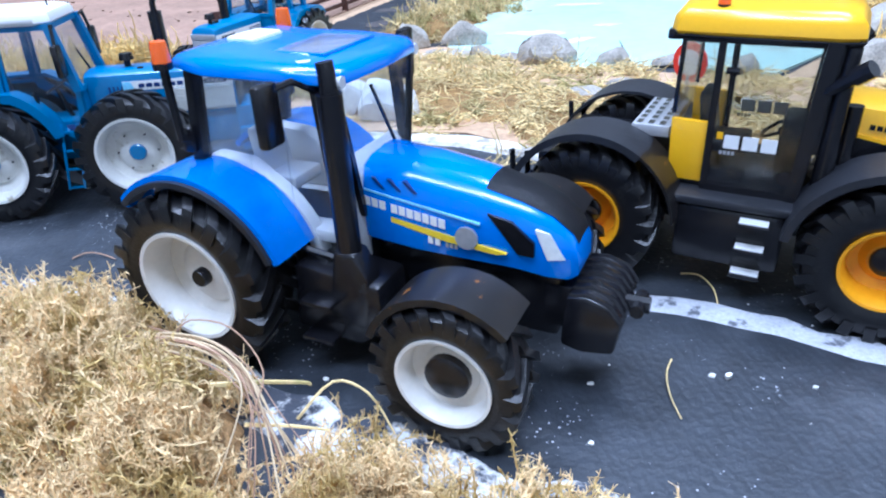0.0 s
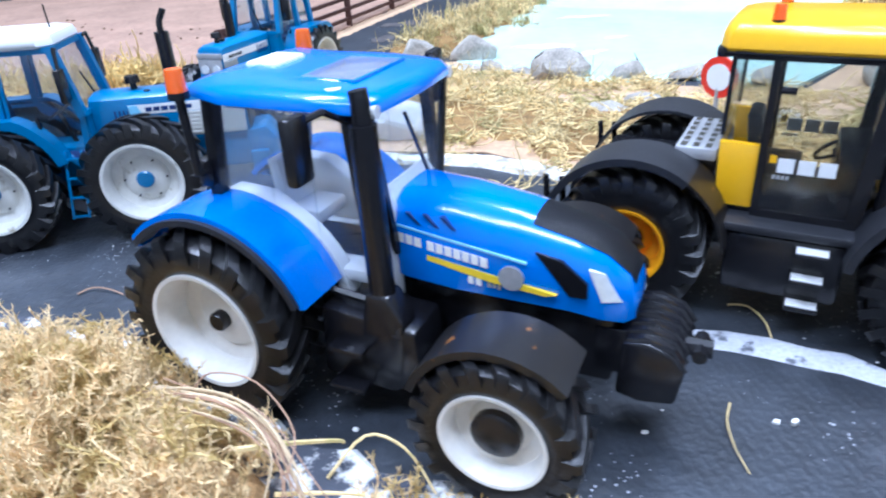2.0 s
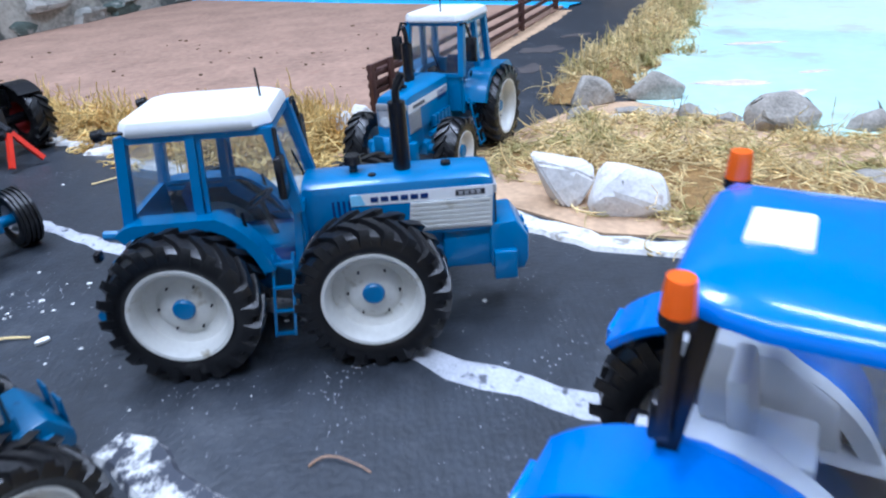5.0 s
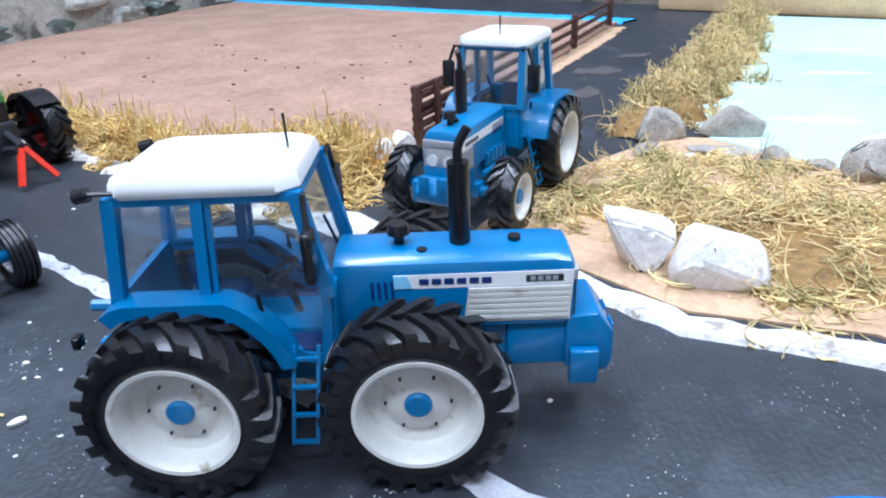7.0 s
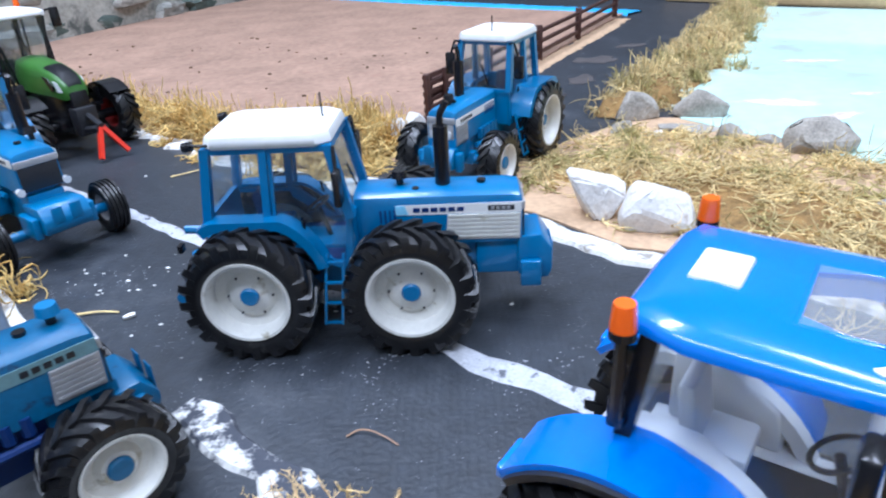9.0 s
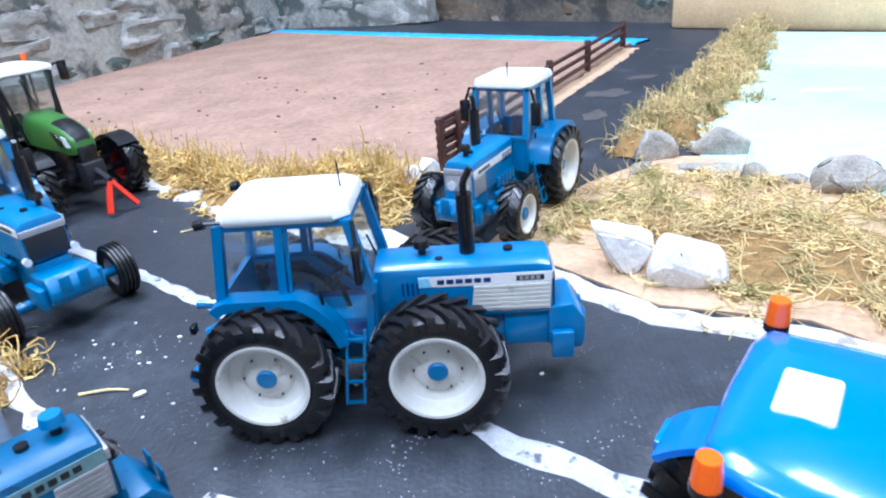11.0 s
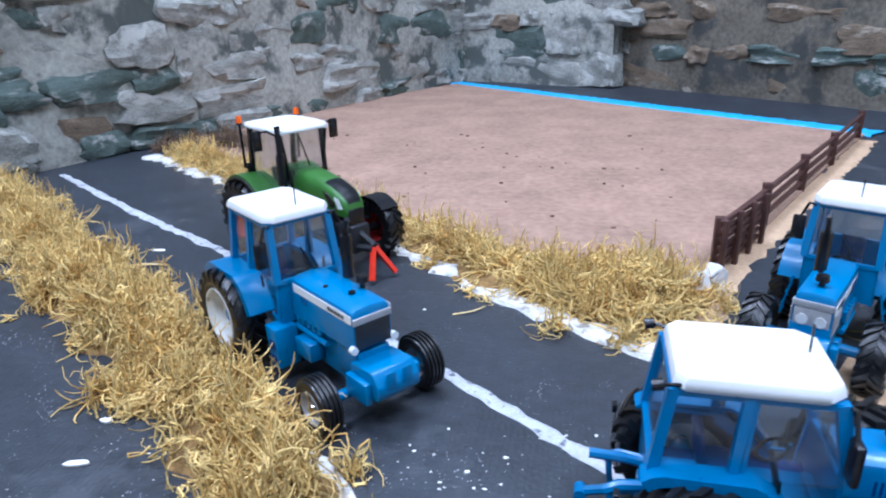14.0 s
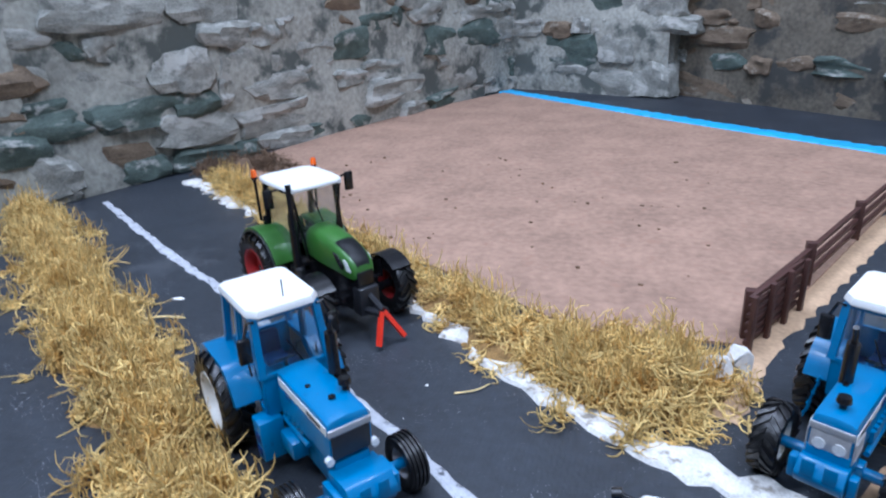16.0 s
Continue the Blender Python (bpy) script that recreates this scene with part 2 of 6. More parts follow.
# ---------- wheels ----------
def wheel(parent, x, y, r, width, rim_r, side, rim_mat, hub_mat, hub_r, lugs=20, dish=0.5, ribbed=False, hub_out=0.15, bolts=0):
    """A toy tractor wheel; y is the middle of the tyre, side -1 or 1 its outer face."""
    z = r
    h = width / 2
    s = side
    rc = r * 0.925
    bm = B()
    prof = [(rim_r * 0.98, y - h * 0.8), (rim_r * 1.08, y - h * 0.9), ((rim_r + rc) / 2, y - h * 1.02), (rc * 0.955, y - h * 0.93), (rc, y - h * 0.6), (rc * 1.008, y),
            (rc, y + h * 0.6), (rc * 0.955, y + h * 0.93), ((rim_r + rc) / 2, y + h * 1.02), (rim_r * 1.08, y + h * 0.9), (rim_r * 0.98, y + h * 0.8)]
    lathe_y(bm, prof, x, z, 56, closed=True)
    step = 2 * math.pi / lugs
    w = part("wheel", bm, RUBBER, parent)
    if ribbed:
        for k in (-0.62, -0.22, 0.22, 0.62):
            bm = B()
            lathe_y(bm, [(rc * 0.97, y + k * h - h * 0.13), (r, y + k * h - h * 0.1), (r, y + k * h + h * 0.1), (rc * 0.97, y + k * h + h * 0.13)], x, z, 48)
            part("tread_rib", bm, RUBBER, w)
    if not ribbed:
        for half in (-1, 1):
            lug = B()
            sec = []
            for f, da, low, top in ((1.05, 0.0, 0.76, 0.93), (0.97, 0.05, 0.86, 0.985), (0.6, 0.4, 0.9, 1.0), (0.02, 1.0, 0.9, 1.0)):
                a, w0, w1 = da * step, step * 0.27, step * 0.2
                sec.append([(rr * r * math.cos(a + q), half * f * h, rr * r * math.sin(a + q)) for rr, q in ((low, -w0), (top, -w1), (top, w1), (low, w0))])
            loft(lug, sec)
            me = finish("tread_lug", lug, RUBBER)
            for j in range(lugs):
                ob = new("tread_lug", me)
                ob.parent = w
                ob.matrix_basis = pose(x * CM, y * CM, z * CM, 0, -math.degrees(j * step + (step / 2 if half > 0 else 0)), 0)
    hub = B()
    lathe_y(hub, [(rim_r * 1.0, y - s * h * 0.8), (rim_r * 0.9, y - s * h * 0.3), (rim_r * 0.88, y + s * h * (0.8 - dish)), (rim_r * 0.9, y + s * h * 0.7), (rim_r * 1.0, y + s * h * 0.95),
                  (rim_r * 1.07, y + s * h * 0.97), (rim_r * 1.07, y + s * h * 0.85)], x, z, 48)
    yd = y + s * h * (0.8 - dish)
    lathe_y(hub, [(rim_r * 0.9, yd), (rim_r * 0.62, yd - s * 0.1), (rim_r * 0.45, yd + s * 0.12), (0, yd + s * 0.14)], x, z, 48)
    part("rim", hub, rim_mat, w)
    cap = B()
    lathe_y(cap, [(hub_r, yd - s * 0.05), (hub_r, yd + s * (hub_out + 0.08)), (hub_r * 0.85, yd + s * (hub_out + 0.14)), (0, yd + s * (hub_out + 0.15))], x, z, 24)
    part("hub_cap", cap, hub_mat, w)
    for j in range(bolts):
        a = 2 * math.pi * j / bolts
        nut = B()
        px, pz = x + rim_r * 0.55 * math.cos(a), z + rim_r * 0.55 * math.sin(a)
        tube(nut, [(px, yd, pz), (px, yd + s * 0.1, pz)], 0.045, 6)
        part("wheel_nut", nut, CHARCOAL, w)
    return w


def arch(bm, cx, cz, r, a0, a1, y0, y1, thick=0.12, n=14, lip=0.0, flat=None):
    """A mudguard: part of a ring from angle a0 to a1 in degrees (90 is up). flat caps its height."""
    outer, inner = [], []
    for i in range(n + 1):
        a = radians(a0 + (a1 - a0) * i / n)
        for lst, rr in ((outer, r + thick), (inner, r)):
            zz = cz + rr * math.sin(a)
            if flat is not None:
                zz = min(zz, flat - (0 if lst is outer else thick))
            lst.append((cx + rr * math.cos(a), zz))
    prism(bm, outer + inner[::-1], y0, y1)
    if lip:
        low = [(x, z) for x, z in inner]
        drop = [(cx + (x - cx) * (1 - lip / r), cz + (z - cz) * (1 - lip / r)) for x, z in low]
        prism(bm, low + drop[::-1], y0, y0 + (0.1 if y1 > y0 else -0.1))
    return bm


def post(parent, p, q, w, mat, name="post", w2=None):
    """A square-section bar between two points."""
    bm = B()
    tube(bm, [p, q], w * 0.72, 4, (w2 or w) * 0.72)
    return part(name, bm, mat, parent)


def pane(parent, corners, mat=None, name="window_pane"):
    """A thin pane through four corners."""
    bm = B()
    c = [Vector(p) for p in corners]
    nrm = (c[1] - c[0]).cross(c[3] - c[0]).normalized() * 0.03
    a, b = [bm.verts.new(p - nrm) for p in c], [bm.verts.new(p + nrm) for p in c]
    bm.faces.new(a[::-1])
    bm.faces.new(b)
    for i in range(4):
        bm.faces.new((a[i], a[(i + 1) % 4], b[(i + 1) % 4], b[i]))
    return part(name, bm, mat or GLASS, parent)


def bars(parent, x0, z0, dx, h, y, count, mat, slant=0.0, gap=0.3, thick=0.02, name="lettering_bar"):
    """A row of plain bars in place of lettering on a side panel."""
    for i in range(count):
        a = x0 + dx * i
        bm = B()
        zz = z0 + slant * i
        s = -1 if y < 0 else 1
        prism(bm, [(a, zz), (a + dx * (1 - gap), zz + slant * (1 - gap)), (a + dx * (1 - gap), zz + h + slant * (1 - gap)), (a, zz + h)], y, y + s * thick)
        part(name, bm, mat, parent)


def seat(parent, x, z, mat, wheel_x, k=1.0):
    bm = B()
    box(bm, x - 0.7 * k, x + 0.7 * k, -0.75 * k, 0.75 * k, z, z + 0.45 * k, 0.12)
    prism(bm, [(x - 0.8 * k, z + 0.3), (x - 0.35 * k, z + 0.3), (x - 0.6 * k, z + 1.9 * k), (x - 1.0 * k, z + 1.9 * k)], -0.7 * k, 0.7 * k, 0.12)
    part("driver_seat", bm, mat, parent)
    bm = B()
    tube(bm, [(wheel_x + 0.4, 0, z - 0.6), (wheel_x, 0, z + 0.9)], 0.12, 8)
    part("steering_column", bm, BLACK, parent)
    bm = B()
    c, u = Vector((wheel_x, 0, z + 0.95)), Vector((0.85, 0, 0.5)).normalized()
    tube(bm, [c + (u * math.cos(a) + Vector((0, 1, 0)) * math.sin(a)) * 0.62 * k for a in (2 * math.pi * j / 18 for j in range(19))], 0.07, 6)
    part("steering_wheel", bm, BLACK, parent)


def beacon(parent, x, y, z, k=1.0):
    bm = B()
    tube(bm, [(x, y, z), (x, y, z + 0.18 * k)], 0.26 * k, 12)
    base = part("beacon", bm, BLACK, parent)
    bm = B()
    tube(bm, [(x, y, z + 0.18 * k), (x, y, z + 0.6 * k), (x, y, z + 0.72 * k)], 0.25 * k, 12, 0.2 * k)
    part("beacon_lens", bm, LAMP_ORANGE, base, "orange plastic beacon lens")


def mirror(parent, p, q, mat=None, big=1.0):
    """An arm from p to q with a mirror head hanging at q."""
    mat = mat or BLACK
    bm = B()
    tube(bm, [p, ((p[0] + q[0]) / 2, (p[1] + q[1]) / 2, max(p[2], q[2]) + 0.1), q], 0.09, 6)
    arm = part("mirror_arm", bm, mat, parent)
    bm = B()
    box(bm, q[0] - 0.16 * big, q[0] + 0.16 * big, q[1] - 0.36 * big, q[1] + 0.36 * big, q[2] - 1.3 * big, q[2] + 0.2 * big, 0.12)
    part("mirror", bm, mat, arm)


# ---------- older tractors ----------
def classic_tractor(label, m, paint, wb, r_rear, r_front, track=2.6, tyre=1.9, front_tyre=1.5, hood=(4.3, 11.4, 1.15, 6.3), cab_top=8.7, roof_h=0.75, cab_x=(-1.7, 4.3), cab_half=1.95,
                    rim_rear=1.7, rim_front=1.7, four=True, ribbed=False, weight=(11.2, 12.7, 1.5, 1.9, 4.6), stripe_low=5.2, big=False, exhaust=(8.05, 0.0, 8.7), cleaner=(6.2, 0.0),
                    grille_mat=None, side_grille=True, ladder=True, hub_cap=None, rim_mat=None, roof_mat=None, cab=True, cap_mat=None, hood_drop=0.0, headlamps=False, twin_mirror=True, over=(0.5, 0.4), front_out=-0.05, hub_depth=0.75, stack=None, mud=(140, 18), stripe_mat=None, low_mat=None):
    t = thing("tractor", label, "toy tractor", m, "toy tractors on the roads")
    hub_cap, rim_mat, roof_mat = hub_cap or paint, rim_mat or RIM_WHITE, roof_mat or WHITE
    for s in (-1, 1):
        wheel(t, 0, s * track, r_rear, tyre, rim_rear, s, rim_mat, hub_cap, 0.4, 20, hub_depth, bolts=6)
        wheel(t, wb, s * (track if big else track + front_out), r_front, tyre if big else front_tyre, rim_front, s, rim_mat if not ribbed else SILVER, hub_cap if not ribbed else CHROME,
              0.4 if four else 0.3, 20 if big else 18, hub_depth if big else 0.45, ribbed, bolts=6 if big else 0)
    hx0, hx1, hw, hz = hood
    low_mat, stripe_mat = low_mat or paint, stripe_mat or WHITE
    # chassis, engine and axles
    bm = B()
    box(bm, -1.5, hx0 + 0.5, -1.0, 1.0, r_rear - 0.9, r_rear + 1.1, 0.15)
    box(bm, hx0 - 0.5, hx1 - 0.3, -0.8, 0.8, r_front * 0.62 + 0.5, hz - 2.0, 0.12)
    part("chassis", bm, low_mat, t)
    bm = B()
    tube(bm, [(0, -track, r_rear), (0, track, r_rear)], 0.45, 12)
    part("rear_axle", bm, low_mat, t)
    bm = B()
    tube(bm, [(wb, -track, r_front), (wb, track, r_front)], 0.3, 10)
    box(bm, wb - 0.4, wb + 0.4, -1.3, 1.3, r_front - 0.3, r_front + 0.5, 0.1)
    part("front_axle", bm, low_mat, t)
    zc = hz - 2.3
    for s in (-1, 1):
        for i in range(5):
            bm = B()
            tube(bm, [(hx0 + 0.4 + i * 0.55, s * 1.05, zc - 0.3), (hx0 + 0.4 + i * 0.55, s * 1.05, zc + 0.35)], 0.2, 8)
            part("cylinder_head", bm, low_mat, t)
        bm = B()
        tube(bm, [(hx0 + 0.2, s * 1.15, hz - 2.9), (hx0 + 3.4, s * 1.15, hz - 2.9)], 0.16, 8)
        part("manifold", bm, low_mat, t)
    # bonnet with a crowned top
    bm = B()
    zb = hz - 2.25
    sec = []
    for x, dz, k in ((hx0, 0, 1.0), (hx0 + 0.15, 0.02, 1.02), (hx1 - 0.6, -hood_drop, 1.0), (hx1 - 0.12, -hood_drop - 0.08, 0.98), (hx1, -hood_drop - 0.28, 0.95)):
        w, top = hw * k, hz + dz
        sec.append([(x, -w, zb), (x, -w, top - 0.42), (x, -w * 0.93, top - 0.14), (x, -w * 0.72, top), (x, 0, top + 0.07), (x, w * 0.72, top), (x, w * 0.93, top - 0.14), (x, w, top - 0.42), (x, w, zb)])
    loft(bm, sec)
    b = part("bonnet", bm, paint, t)
    for s in (-1, 1):
        for i in range(7):
            bm = B()
            box(bm, hx0 + 0.45 + i * 0.2, hx0 + 0.55 + i * 0.2, s * hw - 0.02, s * hw + 0.04, zb + 1.0, zb + 1.6)
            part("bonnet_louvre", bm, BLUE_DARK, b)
    sx0 = hx0 + (1.75 if big else 0.3)
    for s in (-1, 1):
        bm = B()
        d = hood_drop
        prism(bm, [(sx0, stripe_low), (hx1 - 0.05, stripe_low - d * 0.6), (hx1 - 0.05, stripe_low + 0.46 - d * 0.6), (sx0, stripe_low + 0.46)], s * hw, s * (hw + 0.03))
        st = part("bonnet_stripe", bm, stripe_mat, b, "painted bonnet stripe")
        if big:
            bm = B()
            prism(bm, [(sx0, stripe_low + 0.02), (sx0 + 0.55, stripe_low + 0.02), (sx0 + 0.4, stripe_low + 0.44), (sx0, stripe_low + 0.44)], s * (hw + 0.03), s * (hw + 0.05))
            part("stripe_end", bm, DECAL_CYAN, st)
            bars(st, sx0 + 0.75, stripe_low + 0.13, 0.37, 0.19, s * (hw + 0.03), 6, BLUE_DARK, gap=0.24)
            bm = B()
            box(bm, sx0 + 3.9, sx0 + 5.0, min(s * (hw + 0.03), s * (hw + 0.05)), max(s * (hw + 0.03), s * (hw + 0.05)), stripe_low + 0.12, stripe_low + 0.34)
            part("model_plate", bm, CHARCOAL, st)
            bars(st, sx0 + 4.02, stripe_low + 0.17, 0.22, 0.13, s * (hw + 0.05), 4, SILVER, gap=0.3)
        else:
            bars(st, hx1 - 2.2, stripe_low + 0.12, 0.32, 0.2, s * (hw + 0.03), 5, CHARCOAL, gap=0.3)
        if side_grille:
            bm = B()
            gx0, gx1 = (hx1 - 3.15, hx1 - 0.12) if big else (hx1 - 1.5, hx1 - 0.1)
            g0, g1 = stripe_low - 1.2, stripe_low - 0.03
            prism(bm, [(gx0 - 0.15, g0), (gx1, g0), (gx1 + 0.05, g1 - d * 0.6), (gx0, g1)], s * hw, s * (hw + 0.05))
            grille = part("side_grille", bm, RIM_WHITE if big else SILVER, b, "silver-white ribbed side grille")
            for i in range(6):
                bm = B()
                zz = g0 + 0.12 + i * 0.19
                box(bm, gx0, gx1 - 0.06, min(s * (hw + 0.05), s * (hw + 0.1)), max(s * (hw + 0.05), s * (hw + 0.1)), zz, zz + 0.1)
                part("grille_slat", bm, RIM_WHITE if big else SILVER, grille)
    # nose grille
    bm = B()
    box(bm, hx1 - 0.02, hx1 + 0.08, -hw * 0.88, hw * 0.88, zb + 0.05, hz - hood_drop - 0.85, 0.03)
    part("nose_grille", bm, grille_mat or CHARCOAL, t)
    bm = B()
    box(bm, hx1 - 0.05, hx1 + 0.1, -hw * 0.97, hw * 0.97, hz - hood_drop - 0.82, hz - hood_drop - 0.45, 0.03)
    part("nose_band", bm, SILVER, t)
    if headlamps:
        for s in (-1, 1):
            bm = B()
            if grille_mat is SILVER:
                tube(bm, [(hx1 + 0.02, s * 0.45, zb + 0.75), (hx1 + 0.16, s * 0.45, zb + 0.75)], 0.3, 12)
            else:
                tube(bm, [(hx1 - 0.1, s * 1.25, zb + 0.15), (hx1 + 0.2, s * 1.25, zb + 0.15)], 0.22, 12)
            part("headlamp", bm, LENS, t)
    # front weight block and its carrier
    if weight:
        wx0, wx1, ww, wz0, wz1 = weight
        bm = B()
        prism(bm, [(wx0, wz0 + 0.3), (wx0 + 0.4, wz0), (wx1 - 0.15, wz0 + 0.1), (wx1, wz0 + 0.5), (wx1, wz1 - 0.7), (wx1 - 0.5, wz1), (wx0, wz1 - 0.1)], -ww, ww, 0.1)
        wt = part("front_weight", bm, paint, t)
        for s in (-1, 1):
            bm = B()
            box(bm, wx0 + 0.1, wx1 - 0.5, s * (ww + 0.22) - 0.2, s * (ww + 0.22) + 0.2, wz0 - 0.1, wz0 + 1.1, 0.08)
            part("weight_bracket", bm, paint, wt)
            bm = B()
            box(bm, wx1 - 0.02, wx1 + 0.05, s * 0.5 - 0.3, s * 0.5 + 0.3, wz0 + 0.7, wz0 + 1.6, 0.04)
            part("weight_plate", bm, paint, wt)
        bm = B()
        box(bm, hx1 - 2.0, wx0 + 0.3, -1.0, 1.0, wz0 + 0.3, wz0 + 1.9, 0.1)
        part("front_frame", bm, paint, t)
    # exhaust, air cleaner, filler caps
    if exhaust:
        ex, ey, et = exhaust
        bm = B()
        tube(bm, [(ex, ey, hz - 0.1), (ex, ey, et)], 0.33, 14)
        e = part("exhaust", bm, BLACK, t)
        bm = B()
        tube(bm, [(ex, ey, et - 0.2), (ex, ey, et + 0.35), (ex + 0.05, ey, et + 0.55), (ex + 0.3, ey, et + 1.0)], 0.15, 10)
        part("exhaust_pipe", bm, BLACK, e)
    if stack:
        sx, sy, sz = stack
        bm = B()
        tube(bm, [(sx, sy, hz - 1.2), (sx, sy, hz + 0.2), (sx, sy, sz - 1.4)], 0.24, 12, 0.24)
        e = part("exhaust", bm, SILVER, t)
        bm = B()
        tube(bm, [(sx, sy, sz - 1.5), (sx, sy, sz - 0.7), (sx + 0.15, sy - 0.15, sz - 0.3), (sx + 0.8, sy - 0.8, sz + 0.1)], 0.24, 14)
        part("exhaust_tip", bm, CHROME, e, "bright chrome bent exhaust tip")
    if cleaner:
        kx, ky = cleaner
        bm = B()
        tube(bm, [(kx, ky, hz), (kx, ky, hz + 0.45)], 0.16, 10)
        stem = part("air_cleaner", bm, BLACK, t)
        bm = B()
        tube(bm, [(kx, ky, hz + 0.4), (kx, ky, hz + 0.5), (kx, ky, hz + 0.66), (kx, ky, hz + 0.72)], 0.36, 14, 0.3)
        part("air_cleaner_cap", bm, cap_mat or BLACK, stem)
    bm = B()
    tube(bm, [(hx1 - 1.7, 0, hz - hood_drop), (hx1 - 1.7, 0, hz - hood_drop + 0.2)], 0.2, 10)
    part("filler_cap", bm, BLACK, t)
    bm = B()
    tube(bm, [(hx0 + 2.6, -0.5, hz), (hx0 + 2.6, -0.5, hz + 0.09)], 0.16, 10)
    part("filler_cap", bm, BLACK, t)
    # mudguards
    c0, c1 = cab_x
    rf = r_rear + 0.28
    for s in (-1, 1):
        bm = B()
        y0, y1 = s * (cab_half + 0.7 if big else track + 0.35), s * (cab_half - 0.2)
        arch(bm, 0, r_rear, rf + 0.1, mud[0], mud[1], y0, y1, 0.14, 16, 0.3, flat=2 * r_rear + (0.16 if big else 0.05))
        part("mudguard", bm, paint, t)
        bm = B()
        box(bm, -rf * 0.9 - 0.1, -rf * 0.9 + 0.1, s * (track - 0.5) - 0.2, s * (track - 0.5) + 0.2, r_rear + 1.75, r_rear + 2.1, 0.03)
        part("tail_lamp", bm, BLACK, t)
    if cab:
        zs = 2 * r_rear - 0.25
        zt = cab_top
        h = cab_half
        hi = h * 0.93
        tx0, tx1 = c0 + 0.45, c1 - 0.62
        mid = c0 + 0.42 * (c1 - c0)
        bm = B()
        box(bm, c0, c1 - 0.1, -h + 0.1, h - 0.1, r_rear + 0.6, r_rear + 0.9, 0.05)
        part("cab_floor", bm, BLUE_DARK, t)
        for s in (-1, 1):
            # lower door panel
            bm = B()
            prism(bm, [(c0 + 0.05, zs), (mid, zs), (mid + 0.1, zs - 0.3), (c1 - 0.9, r_rear + 0.45), (c1 - 0.15, r_rear + 0.35), (c1 + 0.05, zs + 0.35), (c1 - 0.05, zs + 0.5), (c1 - 0.2, zs + 0.3), (c1 - 0.45, r_rear + 0.75),
                       (c1 - 0.95, r_rear + 0.8), (mid + 0.35, zs + 0.18), (c0 + 0.05, zs + 0.18)], s * h, s * (h - 0.2))
            part("door_sill", bm, paint, t)
            for p, q, w in (((c0, s * h, zs), (tx0, s * hi, zt), 0.36), ((mid, s * h, zs), (mid + 0.25, s * hi, zt), 0.32), ((c1, s * h, zs + 0.2), (tx1, s * hi, zt), 0.38),
                            ((mid + 0.3, s * h, zs + 0.1), (mid + 0.5, s * hi, zt), 0.14)):
                post(t, p, q, w, paint, "cab_post")
            post(t, (tx0, s * hi, zt - 0.1), (tx1, s * hi, zt - 0.1), 0.26, paint, "cab_rail")
            pane(t, [(c0 + 0.1, s * (h - 0.05), zs + 0.15), (mid, s * (h - 0.05), zs + 0.15), (mid + 0.25, s * (hi - 0.05), zt - 0.1), (tx0 + 0.1, s * (hi - 0.05), zt - 0.1)])
            pane(t, [(mid + 0.35, s * (h - 0.05), zs + 0.15), (c1 - 0.15, s * (h - 0.05), zs + 0.2), (tx1, s * (hi - 0.05), zt - 0.1), (mid + 0.5, s * (hi - 0.05), zt - 0.1)])
            pane(t, [(mid + 0.6, s * (h - 0.1), zs), (c1 - 0.85, s * (h - 0.1), r_rear + 0.8), (c1 - 0.3, s * (h - 0.1), r_rear + 0.8), (c1 - 0.1, s * (h - 0.1), zs + 0.3)], GLASS_DARK)
            bm = B()
            tube(bm, [(mid + 1.5, s * (h + 0.05), zs - 0.4), (mid + 1.45, s * (h + 0.1), zs + 0.3)], 0.07, 6)
            part("door_handle", bm, BLACK, t)
        for z in (zs + 0.25, zt - 0.1):
            post(t, ((c1 if z < zt - 1 else tx1), -h + 0.1, z), ((c1 if z < zt - 1 else tx1), h - 0.1, z), 0.24, paint, "cab_rail")
            post(t, ((c0 if z < zt - 1 else tx0), -h + 0.1, z), ((c0 if z < zt - 1 else tx0), h - 0.1, z), 0.24, paint, "cab_rail")
        bm = B()
        prism(bm, [(c1 - 0.15, r_rear + 0.5), (c1 + 0.05, r_rear + 0.5), (c1 + 0.05, zs + 0.3), (c1 - 0.15, zs + 0.3)], -h + 0.1, h - 0.1)
        part("firewall", bm, paint, t)
        bm = B()
        prism(bm, [(c0 - 0.05, r_rear + 0.6), (c0 + 0.12, r_rear + 0.6), (c0 + 0.12, zs + 0.2), (c0 - 0.05, zs + 0.2)], -h + 0.1, h - 0.1)
        part("rear_panel", bm, paint, t)
        pane(t, [(c1 - 0.02, -h + 0.2, zs + 0.35), (c1 - 0.02, h - 0.2, zs + 0.35), (tx1, hi - 0.15, zt - 0.15), (tx1, -hi + 0.15, zt - 0.15)], name="windscreen")
        pane(t, [(c0 + 0.02, -h + 0.2, zs + 0.25), (c0 + 0.02, h - 0.2, zs + 0.25), (tx0, hi - 0.15, zt - 0.15), (tx0, -hi + 0.15, zt - 0.15)], name="rear_window")
        bm = B()
        tube(bm, [(c1 + 0.02, 0.5, zs + 0.45), (c1 - 0.25, -0.2, zs + 1.9)], 0.05, 5)
        part("wiper", bm, BLACK, t)
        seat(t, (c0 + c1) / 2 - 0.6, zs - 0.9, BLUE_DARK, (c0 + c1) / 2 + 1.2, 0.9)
        # roof: crowned, with softened rim
        bm = B()
        x0, x1, w = tx0 - over[0], tx1 + over[1], hi + 0.28
        sec = []
